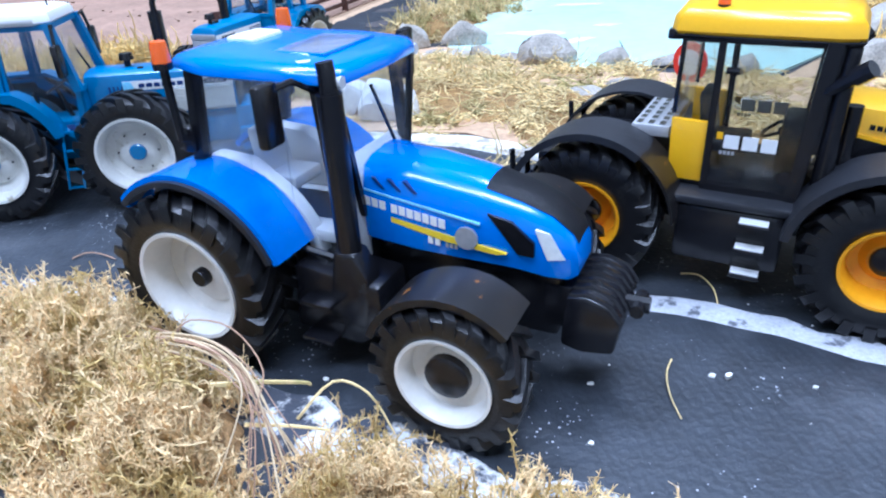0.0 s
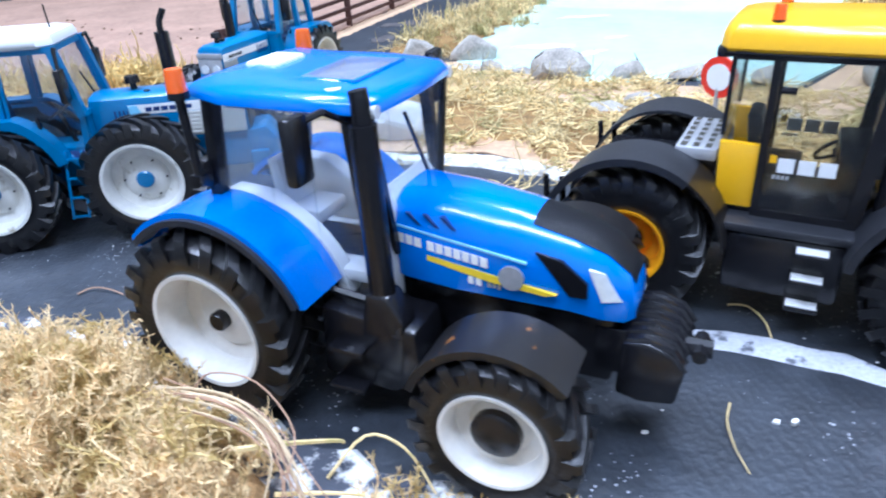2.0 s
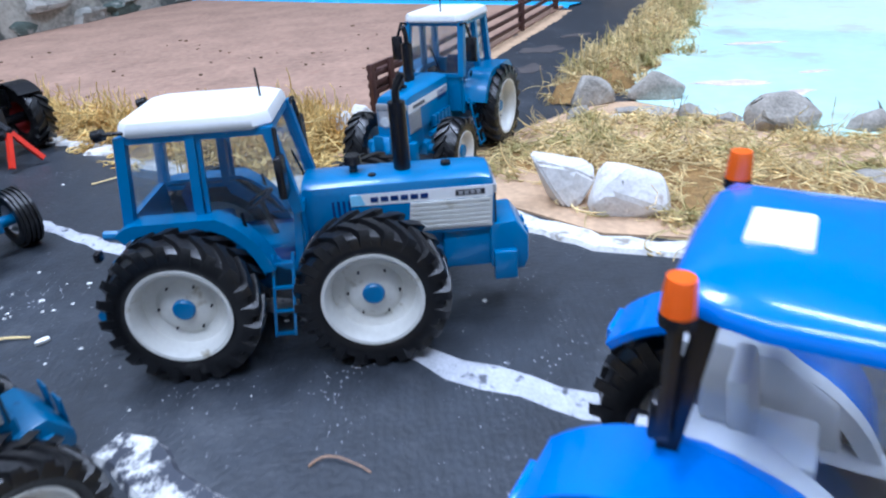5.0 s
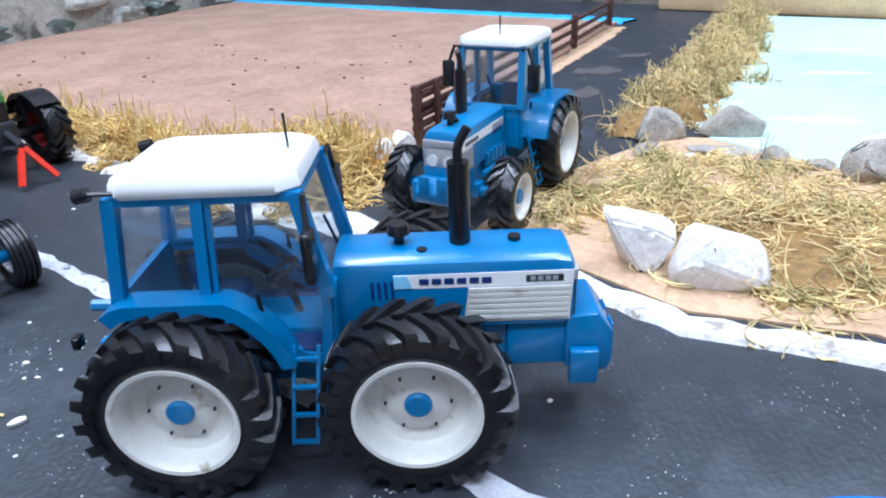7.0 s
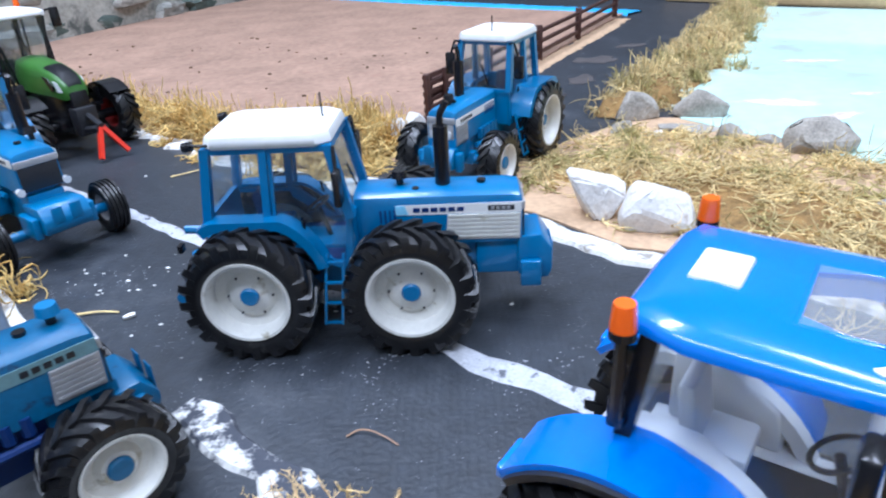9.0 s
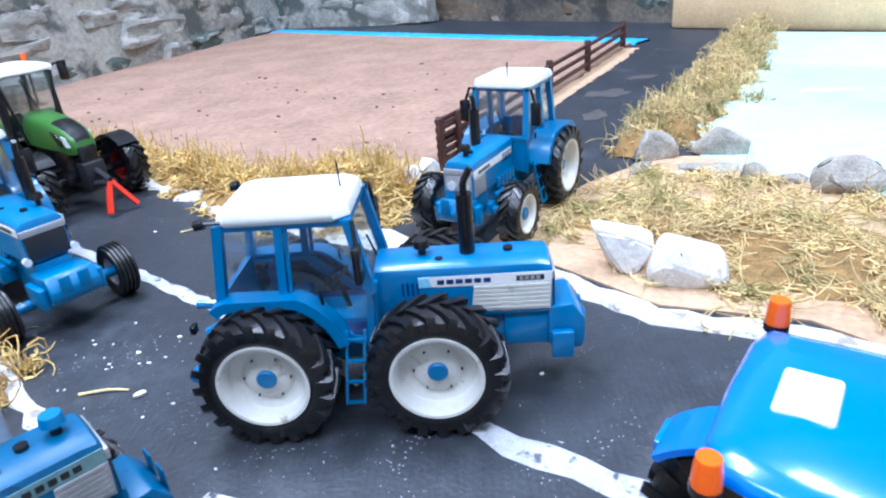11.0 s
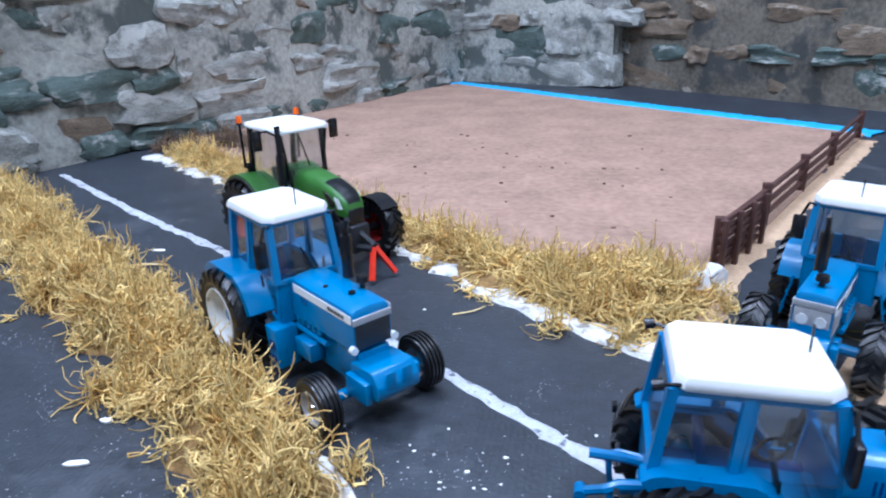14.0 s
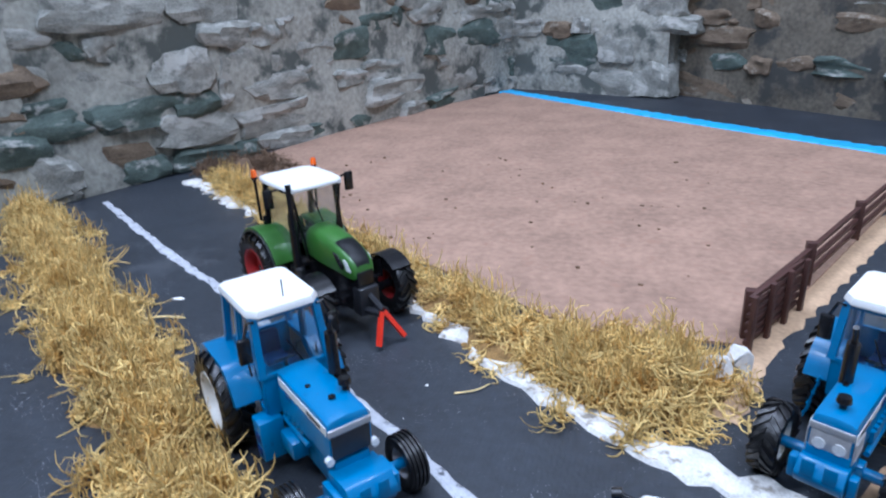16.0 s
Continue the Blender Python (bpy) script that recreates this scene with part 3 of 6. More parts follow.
        for z, k in ((zt, 0.97), (zt + 0.1, 1.0), (zt + 0.55 * roof_h, 0.99), (zt + 0.86 * roof_h, 0.955), (zt + roof_h, 0.86)):
            cx, lx, wy = (x0 + x1) / 2, (x1 - x0) / 2 * k, w * k
            cut = 0.35
            sec.append([(cx - lx + cut, -wy, z), (cx + lx - cut * 1.6, -wy, z), (cx + lx, -wy + cut * 1.4, z), (cx + lx, wy - cut * 1.4, z), (cx + lx - cut * 1.6, wy, z), (cx - lx + cut, wy, z), (cx - lx, wy - cut, z), (cx - lx, -wy + cut, z)])
        loft(bm, sec)
        part("roof", bm, roof_mat, t, "glossy white cab roof")
        bm = B()
        tube(bm, [(tx1 - 0.5, 0.25, zt + roof_h - 0.05), (tx1 - 0.52, 0.25, zt + roof_h + 1.0)], 0.045, 6)
        part("aerial", bm, BLACK, t)
        for s in (-1, 1):
            if twin_mirror:
                bm = B()
                tube(bm, [(x0 + 0.5, s * w * 0.9, zt + 0.15), (x0 - 0.35, s * (w + 0.05), zt + 0.25)], 0.07, 6)
                tube(bm, [(x0 - 0.65, s * (w + 0.05), zt + 0.18), (x0 - 0.3, s * (w + 0.05), zt + 0.25)], 0.2, 10)
                part("work_lamp", bm, BLACK, t)
            mirror(t, (tx1 + 0.2, s * hi, zt - 0.1), (tx1 + 0.35, s * (hi + 0.75), zt - 1.0))
    if ladder == "box":
        for s in (-1, 1):
            bm = B()
            y0, y1 = sorted((s * 1.3, s * (cab_half + 0.75)))
            prism(bm, [(c1 - 0.7, r_rear + 0.5), (c1 + 0.5, r_rear + 0.5), (c1 + 0.7, 1.1), (c1 - 0.3, 0.9)], y0, y1, 0.08)
            st = part("step_box", bm, paint, t)
            # Raised dark blue blocks paint the shade inside the step openings.
            for z in (1.35, 2.25):
                bm = B()
                yo = s * (cab_half + 0.76)
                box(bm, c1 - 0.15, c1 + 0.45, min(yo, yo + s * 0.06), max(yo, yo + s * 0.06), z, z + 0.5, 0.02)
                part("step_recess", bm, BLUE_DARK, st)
            bm = B()
            box(bm, c1 + 0.9, c1 + 2.6, min(s * 0.8, s * 1.75), max(s * 0.8, s * 1.75), 1.9, 3.0, 0.12)
            part("fuel_tank", bm, paint, t)
    elif ladder:
        for s in (-1, 1):
            bm = B()
            lx = (wb / 2 + 0.05) if big else c1 - 0.6
            y0, y1 = s * (h_lad - 0.25 if (h_lad := cab_half + 0.6) else 0), s * (cab_half + 0.95)
            for xx in (-0.36, 0.36):
                tube(bm, [(lx + xx + 0.1, y0, r_rear + 1.3), (lx + xx - 0.2, y1, 0.95)], 0.075, 4)
            part("ladder", bm, paint, t)
            for i in range(4):
                f = 0.12 + i * 0.28
                bm = B()
                zz = r_rear + 1.3 + (0.95 - r_rear - 1.3) * f
                yy = y0 + (y1 - y0) * f
                box(bm, lx - 0.36 + 0.1 - 0.3 * f, lx + 0.36 + 0.1 - 0.3 * f, min(yy, yy + s * 0.12), max(yy, yy + s * 0.12), zz - 0.05, zz + 0.05)
                part("rung", bm, paint, t)
    # rear linkage
    for s in (-1, 1):
        bm = B()
        tube(bm, [(-1.2, s * 0.7, r_rear - 0.3), (-2.6, s * 0.95, r_rear - 0.75), (-4.0, s * 1.1, r_rear - 1.25)], 0.24, 8, 0.2)
        link = part("lower_link", bm, paint, t)
        bm = B()
        tube(bm, [(-3.95, s * 0.8, r_rear - 1.25), (-3.95, s * 1.4, r_rear - 1.25)], 0.26, 10)
        part("link_ball", bm, paint, link)
        bm = B()
        tube(bm, [(-1.0, s * 0.6, r_rear + 0.9), (-2.6, s * 0.9, r_rear + 0.95), (-3.1, s * 0.95, r_rear + 0.7)], 0.24, 8, 0.2)
        arm = part("lift_arm", bm, paint, t)
        bm = B()
        tube(bm, [(-2.95, s * 0.95, r_rear + 0.8), (-2.8, s * 0.95, r_rear - 0.8)], 0.13, 6)
        part("lift_rod", bm, paint, arm)
    bm = B()
    tube(bm, [(-1.0, 0, r_rear + 1.3), (-2.4, 0, r_rear + 1.5), (-3.7, 0, r_rear + 1.55)], 0.2, 8)
    part("top_link", bm, paint, t)
    bm = B()
    box(bm, -1.9, -1.2, -0.6, 0.6, r_rear - 0.9, r_rear + 0.7, 0.1)
    part("drawbar", bm, paint, t)
    return t


# ---------- modern tractors ----------
def modern_tractor(label, m, paint, rim_mat, rim_hub, roof_mat, wb=8.8, r_rear=2.95, r_front=2.2, roof_z=9.15, nose_mat=None, detailed=True, linkage=False, lift=0.0):
    t = thing("tractor", label, "toy tractor", m, "toy tractors on the roads")
    for s in (-1, 1):
        wheel(t, 0, s * 3.15, r_rear, 2.0, 1.72, s, rim_mat, rim_hub, 0.3, 20, 0.8, hub_out=0.3)
        wheel(t, wb, s * 3.75, r_front, 1.65, 1.28, s, rim_mat, rim_hub, 0.64, 18, 0.55, hub_out=0.2)
    L = lift
    # black chassis, axles, tank and steps
    bm = B()
    box(bm, -1.6, 5.0, -1.1, 1.1, 1.9, 4.4, 0.2)
    box(bm, 4.5, wb + 2.0, -0.75, 0.75, 1.7, 4.4 + L, 0.15)
    part("chassis", bm, BLACK, t)
    bm = B()
    tube(bm, [(0, -2.9, r_rear), (0, 2.9, r_rear)], 0.55, 12)
    part("rear_axle", bm, BLACK, t)
    bm = B()
    tube(bm, [(wb, -3.6, r_front), (wb, 3.6, r_front)], 0.38, 12)
    box(bm, wb - 0.6, wb + 0.6, -1.5, 1.5, r_front - 0.35, r_front + 0.45, 0.12)
    part("front_axle", bm, BLACK, t)
    for s in (-1, 1):
        bm = B()
        prism(bm, [(2.9, 1.4), (5.2, 1.2), (6.1, 1.9), (6.0, 3.4), (3.1, 3.7)], s * 1.0, s * 2.7, 0.15)
        part("fuel_tank", bm, BLACK, t)
        for z, x in ((1.3, 3.4), (2.6, 3.5)):
            bm = B()
            box(bm, x, x + 1.1, min(s * 2.6, s * 3.2), max(s * 2.6, s * 3.2), z, z + 0.16, 0.04)
            part("step", bm, BLACK, t)
    # bonnet: rounded, sloping to the nose
    bm = B()
    secs = []
    for x, w, top, low, crown in ((4.75, 1.28, 6.45, 4.3, 0.18), (5.05, 1.34, 6.68, 4.25, 0.2), (6.6, 1.32, 6.55, 4.1, 0.22), (8.3, 1.27, 6.28, 4.05, 0.22), (9.6, 1.2, 5.95, 4.0, 0.2), (10.5, 1.1, 5.6, 3.85, 0.16), (11.05, 0.95, 5.12, 3.8, 0.1), (11.28, 0.78, 4.65, 3.9, 0.04)):
        top, low = top + L, low + L
        dz = top - low
        secs.append([(x, -w * 0.94, low), (x, -w, low + dz * 0.3), (x, -w, low + dz * 0.55), (x, -w * 0.94, low + dz * 0.78), (x, -w * 0.78, top - 0.12), (x, -w * 0.4, top + crown * 0.3), (x, 0, top + crown * 0.45),
                     (x, w * 0.4, top + crown * 0.3), (x, w * 0.78, top - 0.12), (x, w * 0.94, low + dz * 0.78), (x, w, low + dz * 0.55), (x, w, low + dz * 0.3), (x, w * 0.94, low)])
    loft(bm, secs)
    b = part("bonnet", bm, paint, t, angle=50)
    # dark grille panel over the nose
    bm = B()
    rows = []
    for x, w, top, crown in ((8.6, 1.255, 6.2, 0.22), (9.6, 1.2, 5.95, 0.2), (10.1, 1.15, 5.76, 0.18), (10.5, 1.1, 5.6, 0.16), (10.8, 1.02, 5.34, 0.13), (11.05, 0.95, 5.12, 0.1), (11.2, 0.84, 4.82, 0.06)):
        top += L + 0.03
        edge = [(-0.66 * w, top - 0.06), (-0.4 * w, top + crown * 0.3), (0, top + crown * 0.45), (0.4 * w, top + crown * 0.3), (0.66 * w, top - 0.06)]
        rows.append([bm.verts.new((x + 0.02, y, z)) for y, z in edge])
    for a, c in zip(rows, rows[1:]):
        for k in range(4):
            bm.faces.new((a[k], a[k + 1], c[k + 1], c[k]))
    bmesh.ops.solidify(bm, geom=bm.faces[:], thickness=0.08)
    part("nose_grille", bm, nose_mat or CHARCOAL, b, "dark ribbed nose grille")
    for s in (-1, 1):
        bm = B()
        prism(bm, [(8.8, 5.6 + L), (9.5, 5.45 + L), (10.15, 4.9 + L), (10.15, 4.5 + L), (9.7, 4.5 + L)], s * 1.1, s * 1.26)
        part("side_vent", bm, BLACK, b)
        bm = B()
        loft(bm, [[(10.15, s * 1.0, 5.3 + L), (10.5, s * 0.9, 5.2 + L), (10.95, s * 0.82, 4.45 + L), (10.5, s * 0.95, 4.42 + L)],
                  [(10.15, s * 1.19, 5.3 + L), (10.52, s * 1.08, 5.2 + L), (10.97, s * 1.0, 4.45 + L), (10.5, s * 1.14, 4.42 + L)]])
        part("headlamp", bm, LENS, b, "clear headlamp lens")
        if detailed:
            y = s * 1.3
            bm = B()
            prism(bm, [(4.9, 5.22), (7.6, 4.78), (9.4, 4.5), (9.1, 4.42), (7.6, 4.56), (4.9, 5.08)], s * 1.22, s * 1.33)
            part("side_stripe", bm, DECAL_YELLOW, b, "yellow side stripe")
            # Thin pale cyan strip paints the highlight along the bonnet's side crease.
            bm = B()
            prism(bm, [(5.0, 5.86), (8.6, 5.3), (8.6, 5.24), (5.0, 5.8)], s * 1.22, s * 1.33)
            part("crease_highlight", bm, DECAL_CYAN, b)
            bars(b, 4.98, 5.36, 0.25, 0.27, s * 1.31, 3, WHITE, -0.038, 0.2, 0.035)
            bars(b, 5.86, 5.22, 0.25, 0.27, s * 1.31, 7, WHITE, -0.038, 0.2, 0.035)
            bars(b, 7.0, 4.42, 0.22, 0.2, s * 1.285, 2, WHITE, -0.02, 0.3, 0.035)
            bars(b, 7.55, 4.4, 0.14, 0.12, s * 1.285, 3, SILVER, -0.01, 0.4, 0.035)
            bm = B()
            tube(bm, [(8.2, s * 1.1, 4.78), (8.2, s * 1.36, 4.78)], 0.34, 20)
            d = part("round_badge", bm, SILVER, b, "pale round badge")
            for i in range(3):
                bm = B()
                prism(bm, [(5.25 + i * 0.5, 6.22), (5.36 + i * 0.5, 6.22), (5.7 + i * 0.5, 5.9), (5.59 + i * 0.5, 5.9)], s * 1.1, s * 1.3)
                part("vent_slot", bm, BLUE_DARK, b)
        # front mudguard
        bm = B()
        arch(bm, wb, r_front, r_front + 0.16, 160, 46, s * 4.35, s * 2.6, 0.09, 12, 0.12)
        box(bm, wb - 0.2, wb + 0.2, min(s * 1.4, s * 2.6), max(s * 1.4, s * 2.6), r_front + 0.9, r_front + 1.1)
        box(bm, wb - 0.2, wb + 0.2, min(s * 2.6, s * 2.74), max(s * 2.6, s * 2.74), r_front + 0.9, r_front + 2.3)
        part("front_mudguard", bm, WORN if detailed else BLACK, t, "dark plastic front mudguard" + (" with a worn orange patch" if detailed else ""))
        # rear mudguard
        bm = B()
        arch(bm, 0.05, r_rear, r_rear + 0.34, 136, 20, s * 3.6, s * 1.75, 0.2, 18)
        part("rear_mudguard", bm, paint, t)
        bm = B()
        arch(bm, 0.05, r_rear, r_rear + 0.2, 135, 22, s * 3.75, s * 3.1, 0.18, 18)
        part("mudguard_lip", bm, CHARCOAL, t)
        bm = B()
        box(bm, -2.62, -2.3, min(s * 2.4, s * 3.5), max(s * 2.4, s * 3.5), r_rear + 2.05, r_rear + 2.4, 0.06)
        part("tail_lamp", bm, RED if not detailed else paint, t)
        bm = B()
        arch(bm, 0.25, r_rear, r_rear + 0.1, 110, -10, s * 1.78, s * 1.3, 0.36, 16)
        part("inner_fender", bm, GREY_SEAT if detailed else paint, t)
    if detailed:
        bm = B()
        prism(bm, [(4.1, 3.4), (4.9, 3.4), (4.95, 6.3), (4.6, 6.8), (4.1, 6.4)], -1.5, 1.5, 0.15)
        part("dashboard", bm, GREY_SEAT, t)
    # cab
    zt = roof_z
    bm = B()
    box(bm, -0.6, 4.6, -1.7, 1.7, 4.0, 4.4, 0.1)
    part("cab_floor", bm, GREY_SEAT if detailed else BLACK, t)
    if detailed:
        for s in (-1, 1):
            bm = B()
            prism(bm, [(-0.2, 4.4), (2.6, 4.4), (2.4, 5.6), (1.2, 6.4), (-0.2, 6.5)], s * 1.2, s * 1.85, 0.15)
            part("side_console", bm, GREY_SEAT, t)
    for s in (-1, 1):
        for p, q, w in (((-0.3, s * 2.05, 5.9), (0.15, s * 2.1, zt), 0.36), ((4.8, s * 2.1, 3.6), (4.35, s * 2.1, zt), 0.3), ((4.95, s * 1.35, 5.0), (4.95, s * 2.2, zt), 0.18)):
            post(t, p, q, w, BLACK, "cab_post")
        pane(t, [(-0.15, s * 2.0, 6.15), (1.6, s * 2.08, 5.95), (1.9, s * 2.08, zt), (0.2, s * 2.05, zt)])
        pane(t, [(1.6, s * 2.08, 5.95), (3.0, s * 2.1, 4.3), (3.1, s * 2.1, zt), (1.9, s * 2.08, zt)], name="door_pane")
        pane(t, [(3.0, s * 2.1, 4.3), (4.7, s * 2.1, 3.9), (4.4, s * 2.1, zt), (3.1, s * 2.1, zt)], name="door_pane")
        bm = B()
        tube(bm, [(-0.3, s * 2.1, 6.1), (0.4, s * 2.15, 6.15), (1.6, s * 2.2, 5.7), (2.6, s * 2.2, 4.7), (3.0, s * 2.2, 4.0), (4.8, s * 2.2, 3.8)], 0.13, 6)
        part("door_seal", bm, BLACK, t)
        mirror(t, (4.5, s * 2.15, zt - 0.35), (3.95, s * 3.7, zt + 0.05), None, 1.08)
        bm = B()
        tube(bm, [(-0.3, s * 2.1, 7.1), (-0.25, s * 2.7, 7.2), (-0.2, s * 2.8, zt + 0.2)], 0.13, 6)
        part("beacon_stalk", bm, BLACK, t)
        beacon(t, -0.2, s * 2.8, zt + 0.15, 1.05)
        bm = B()
        box(bm, -0.55, -0.15, min(s * 1.95, s * 2.45), max(s * 1.95, s * 2.45), 6.7, 7.5, 0.08)
        part("work_lamp", bm, BLACK, t)
        bm = B()
        tube(bm, [(4.85, s * 2.1, zt - 0.02), (5.2, s * 2.1, zt - 0.02)], 0.17, 10)
        part("roof_lamp", bm, LENS, t)
    pane(t, [(4.95, -1.3, 6.1), (4.95, 1.3, 6.1), (4.95, 2.1, zt), (4.95, -2.1, zt)], name="windscreen")
    pane(t, [(-0.3, -1.8, 5.9), (-0.3, 1.8, 5.9), (0.15, 1.9, zt), (0.15, -1.9, zt)], name="rear_window")
    bm = B()
    tube(bm, [(5.05, 0.6, 6.7), (5.05, -0.5, zt - 0.5)], 0.06, 5)
    part("wiper", bm, BLACK, t)
    seat(t, 1.4, 5.1, GREY_SEAT if detailed else CHARCOAL, 3.7)
    # roof: broad, crowned and swept
    bm = B()
    plan = [(-0.5, -1.7), (-0.3, -2.35), (0.9, -2.6), (3.5, -2.6), (4.9, -2.45), (5.25, -1.9), (5.35, 0), (5.25, 1.9), (4.9, 2.45), (3.5, 2.6), (0.9, 2.6), (-0.3, 2.35), (-0.5, 1.7), (-0.55, 0)]
    sec = []
    for z, k in ((zt - 0.1, 0.93), (zt, 1.0), (zt + 0.2, 1.0), (zt + 0.34, 0.95), (zt + 0.43, 0.82), (zt + 0.5, 0.55)):
        sec.append([(2.5 + (x - 2.5) * k, y * k, z - 0.035 * max(0, x - 3.5) + (0.1 * (x < 0) if detailed else 0)) for x, y in plan])
    if detailed:
        # an open hatch: the skin turns down into it and closes on its own underside
        rim = []
        for x, y in plan:
            dx, dy = x - 3.3, y
            f = 1 / max(abs(dx) / 0.85, abs(dy) / 1.3)
            rim.append((3.3 + dx * f, dy * f))
        sec = [[(x, y, zt - 0.08) for x, y in rim]] + sec + [[(x, y, zt + 0.47) for x, y in rim], [(x, y, zt - 0.08) for x, y in rim]]
        loft(bm, sec, caps=False)
        bmesh.ops.remove_doubles(bm, verts=bm.verts[:], dist=0.001)
    else:
        loft(bm, sec)
    r = part("roof", bm, roof_mat, t, angle=50)
    if detailed:
        bm = B()
        slab(bm, [(2.47, -1.28), (4.13, -1.28), (4.13, 1.28), (2.47, 1.28)], zt + 0.36, zt + 0.5, 0.04)
        part("roof_hatch", bm, GLASS_HATCH, r, "lightly smoked transparent roof hatch")
        for x0, x1, y0, y1 in ((2.4, 4.2, -1.36, -1.25), (2.4, 4.2, 1.25, 1.36), (2.39, 2.5, -1.32, 1.32), (4.1, 4.21, -1.32, 1.32)):
            bm = B()
            box(bm, x0, x1, y0, y1, zt + 0.34, zt + 0.5, 0.04)
            part("hatch_rim", bm, roof_mat, r)
        bm = B()
        box(bm, 0.3, 1.35, -0.72, 0.72, zt + 0.36, zt + 0.66, 0.1)
        part("roof_pad", bm, WHITE, r, "white plastic block on the roof")
        bm = B()
        tube(bm, [(3.9, -1.9, zt + 0.36), (3.9, -1.9, zt + 0.42)], 0.2, 10)
        part("paint_chip", bm, WHITE, r, "pale chipped paint spot")
    # exhaust stack on the right side
    bm = B()
    tube(bm, [(5.0, -2.35, 2.6), (4.95, -2.35, 5.0), (4.9, -2.35, 8.9)], 0.36, 12)
    e = part("exhaust", bm, BLACK, t)
    bm = B()
    tube(bm, [(4.9, -2.35, 8.7), (4.9, -2.35, zt + 0.3), (4.86, -2.35, zt + 0.55)], 0.24, 12)
    part("exhaust_pipe", bm, BLACK, e)
    bm = B()
    prism(bm, [(4.2, 2.0), (5.6, 1.8), (5.7, 3.6), (5.3, 4.4), (4.6, 4.4)], -2.75, -1.9, 0.15)
    part("exhaust_shroud", bm, BLACK, e)
    # nose weight or front linkage
    if not linkage:
        bm = B()
        prism(bm, [(11.0, 1.9), (11.6, 1.75), (12.5, 1.9), (12.65, 2.9), (12.3, 3.4), (11.7, 3.6), (11.1, 3.5)], -1.35, 1.35, 0.12)
        w = part("front_weight", bm, BLACK, t, "black ribbed nose weight")
        for i in range(7):
            bm = B()
            y = -1.2 + i * 0.4
            tube(bm, [(11.2, y, 3.52), (11.7, y, 3.6), (12.3, y, 3.4), (12.64, y, 2.9)], 0.07, 5)
            part("weight_rib", bm, BLACK, w)
        bm = B()
        tube(bm, [(12.4, 0, 2.9), (13.2, 0, 2.9)], 0.25, 8)
        tube(bm, [(12.9, -0.5, 2.9), (12.9, 0.5, 2.9)], 0.2, 8)
        part("tow_pin", bm, BLACK, w)
        bm = B()
        box(bm, 10.3, 11.5, -0.8, 0.8, 2.1, 3.5, 0.1)
        part("weight_carrier", bm, BLACK, t)
    else:
        bm = B()
        box(bm, 10.6, 11.8, -0.9, 0.9, 1.7, 4.0, 0.2)
        tube(bm, [(11.6, -0.4, 2.2), (wb + 4.0, -0.25, 2.5)], 0.3, 6)
        tube(bm, [(11.6, 0.4, 2.2), (wb + 4.0, 0.25, 2.5)], 0.3, 6)
        tube(bm, [(11.6, 0, 3.4), (wb + 4.0, 0, 2.7)], 0.22, 6)
        part("front_linkage", bm, CHARCOAL, t)
        for s in (-1, 1):
            bm = B()
            tube(bm, [(wb + 3.9, s * 0.1, 2.5), (wb + 4.9, s * 1.2, 0.35)], 0.24, 4)
            part("linkage_arm", bm, RED, t, "bright red front linkage arm")
    # rear linkage
    for s in (-1, 1):
        bm = B()
        tube(bm, [(-1.4, s * 0.8, 2.2), (-3.6, s * 1.2, 1.4)], 0.18, 6)
        part("lower_link", bm, BLACK, t)
    return t


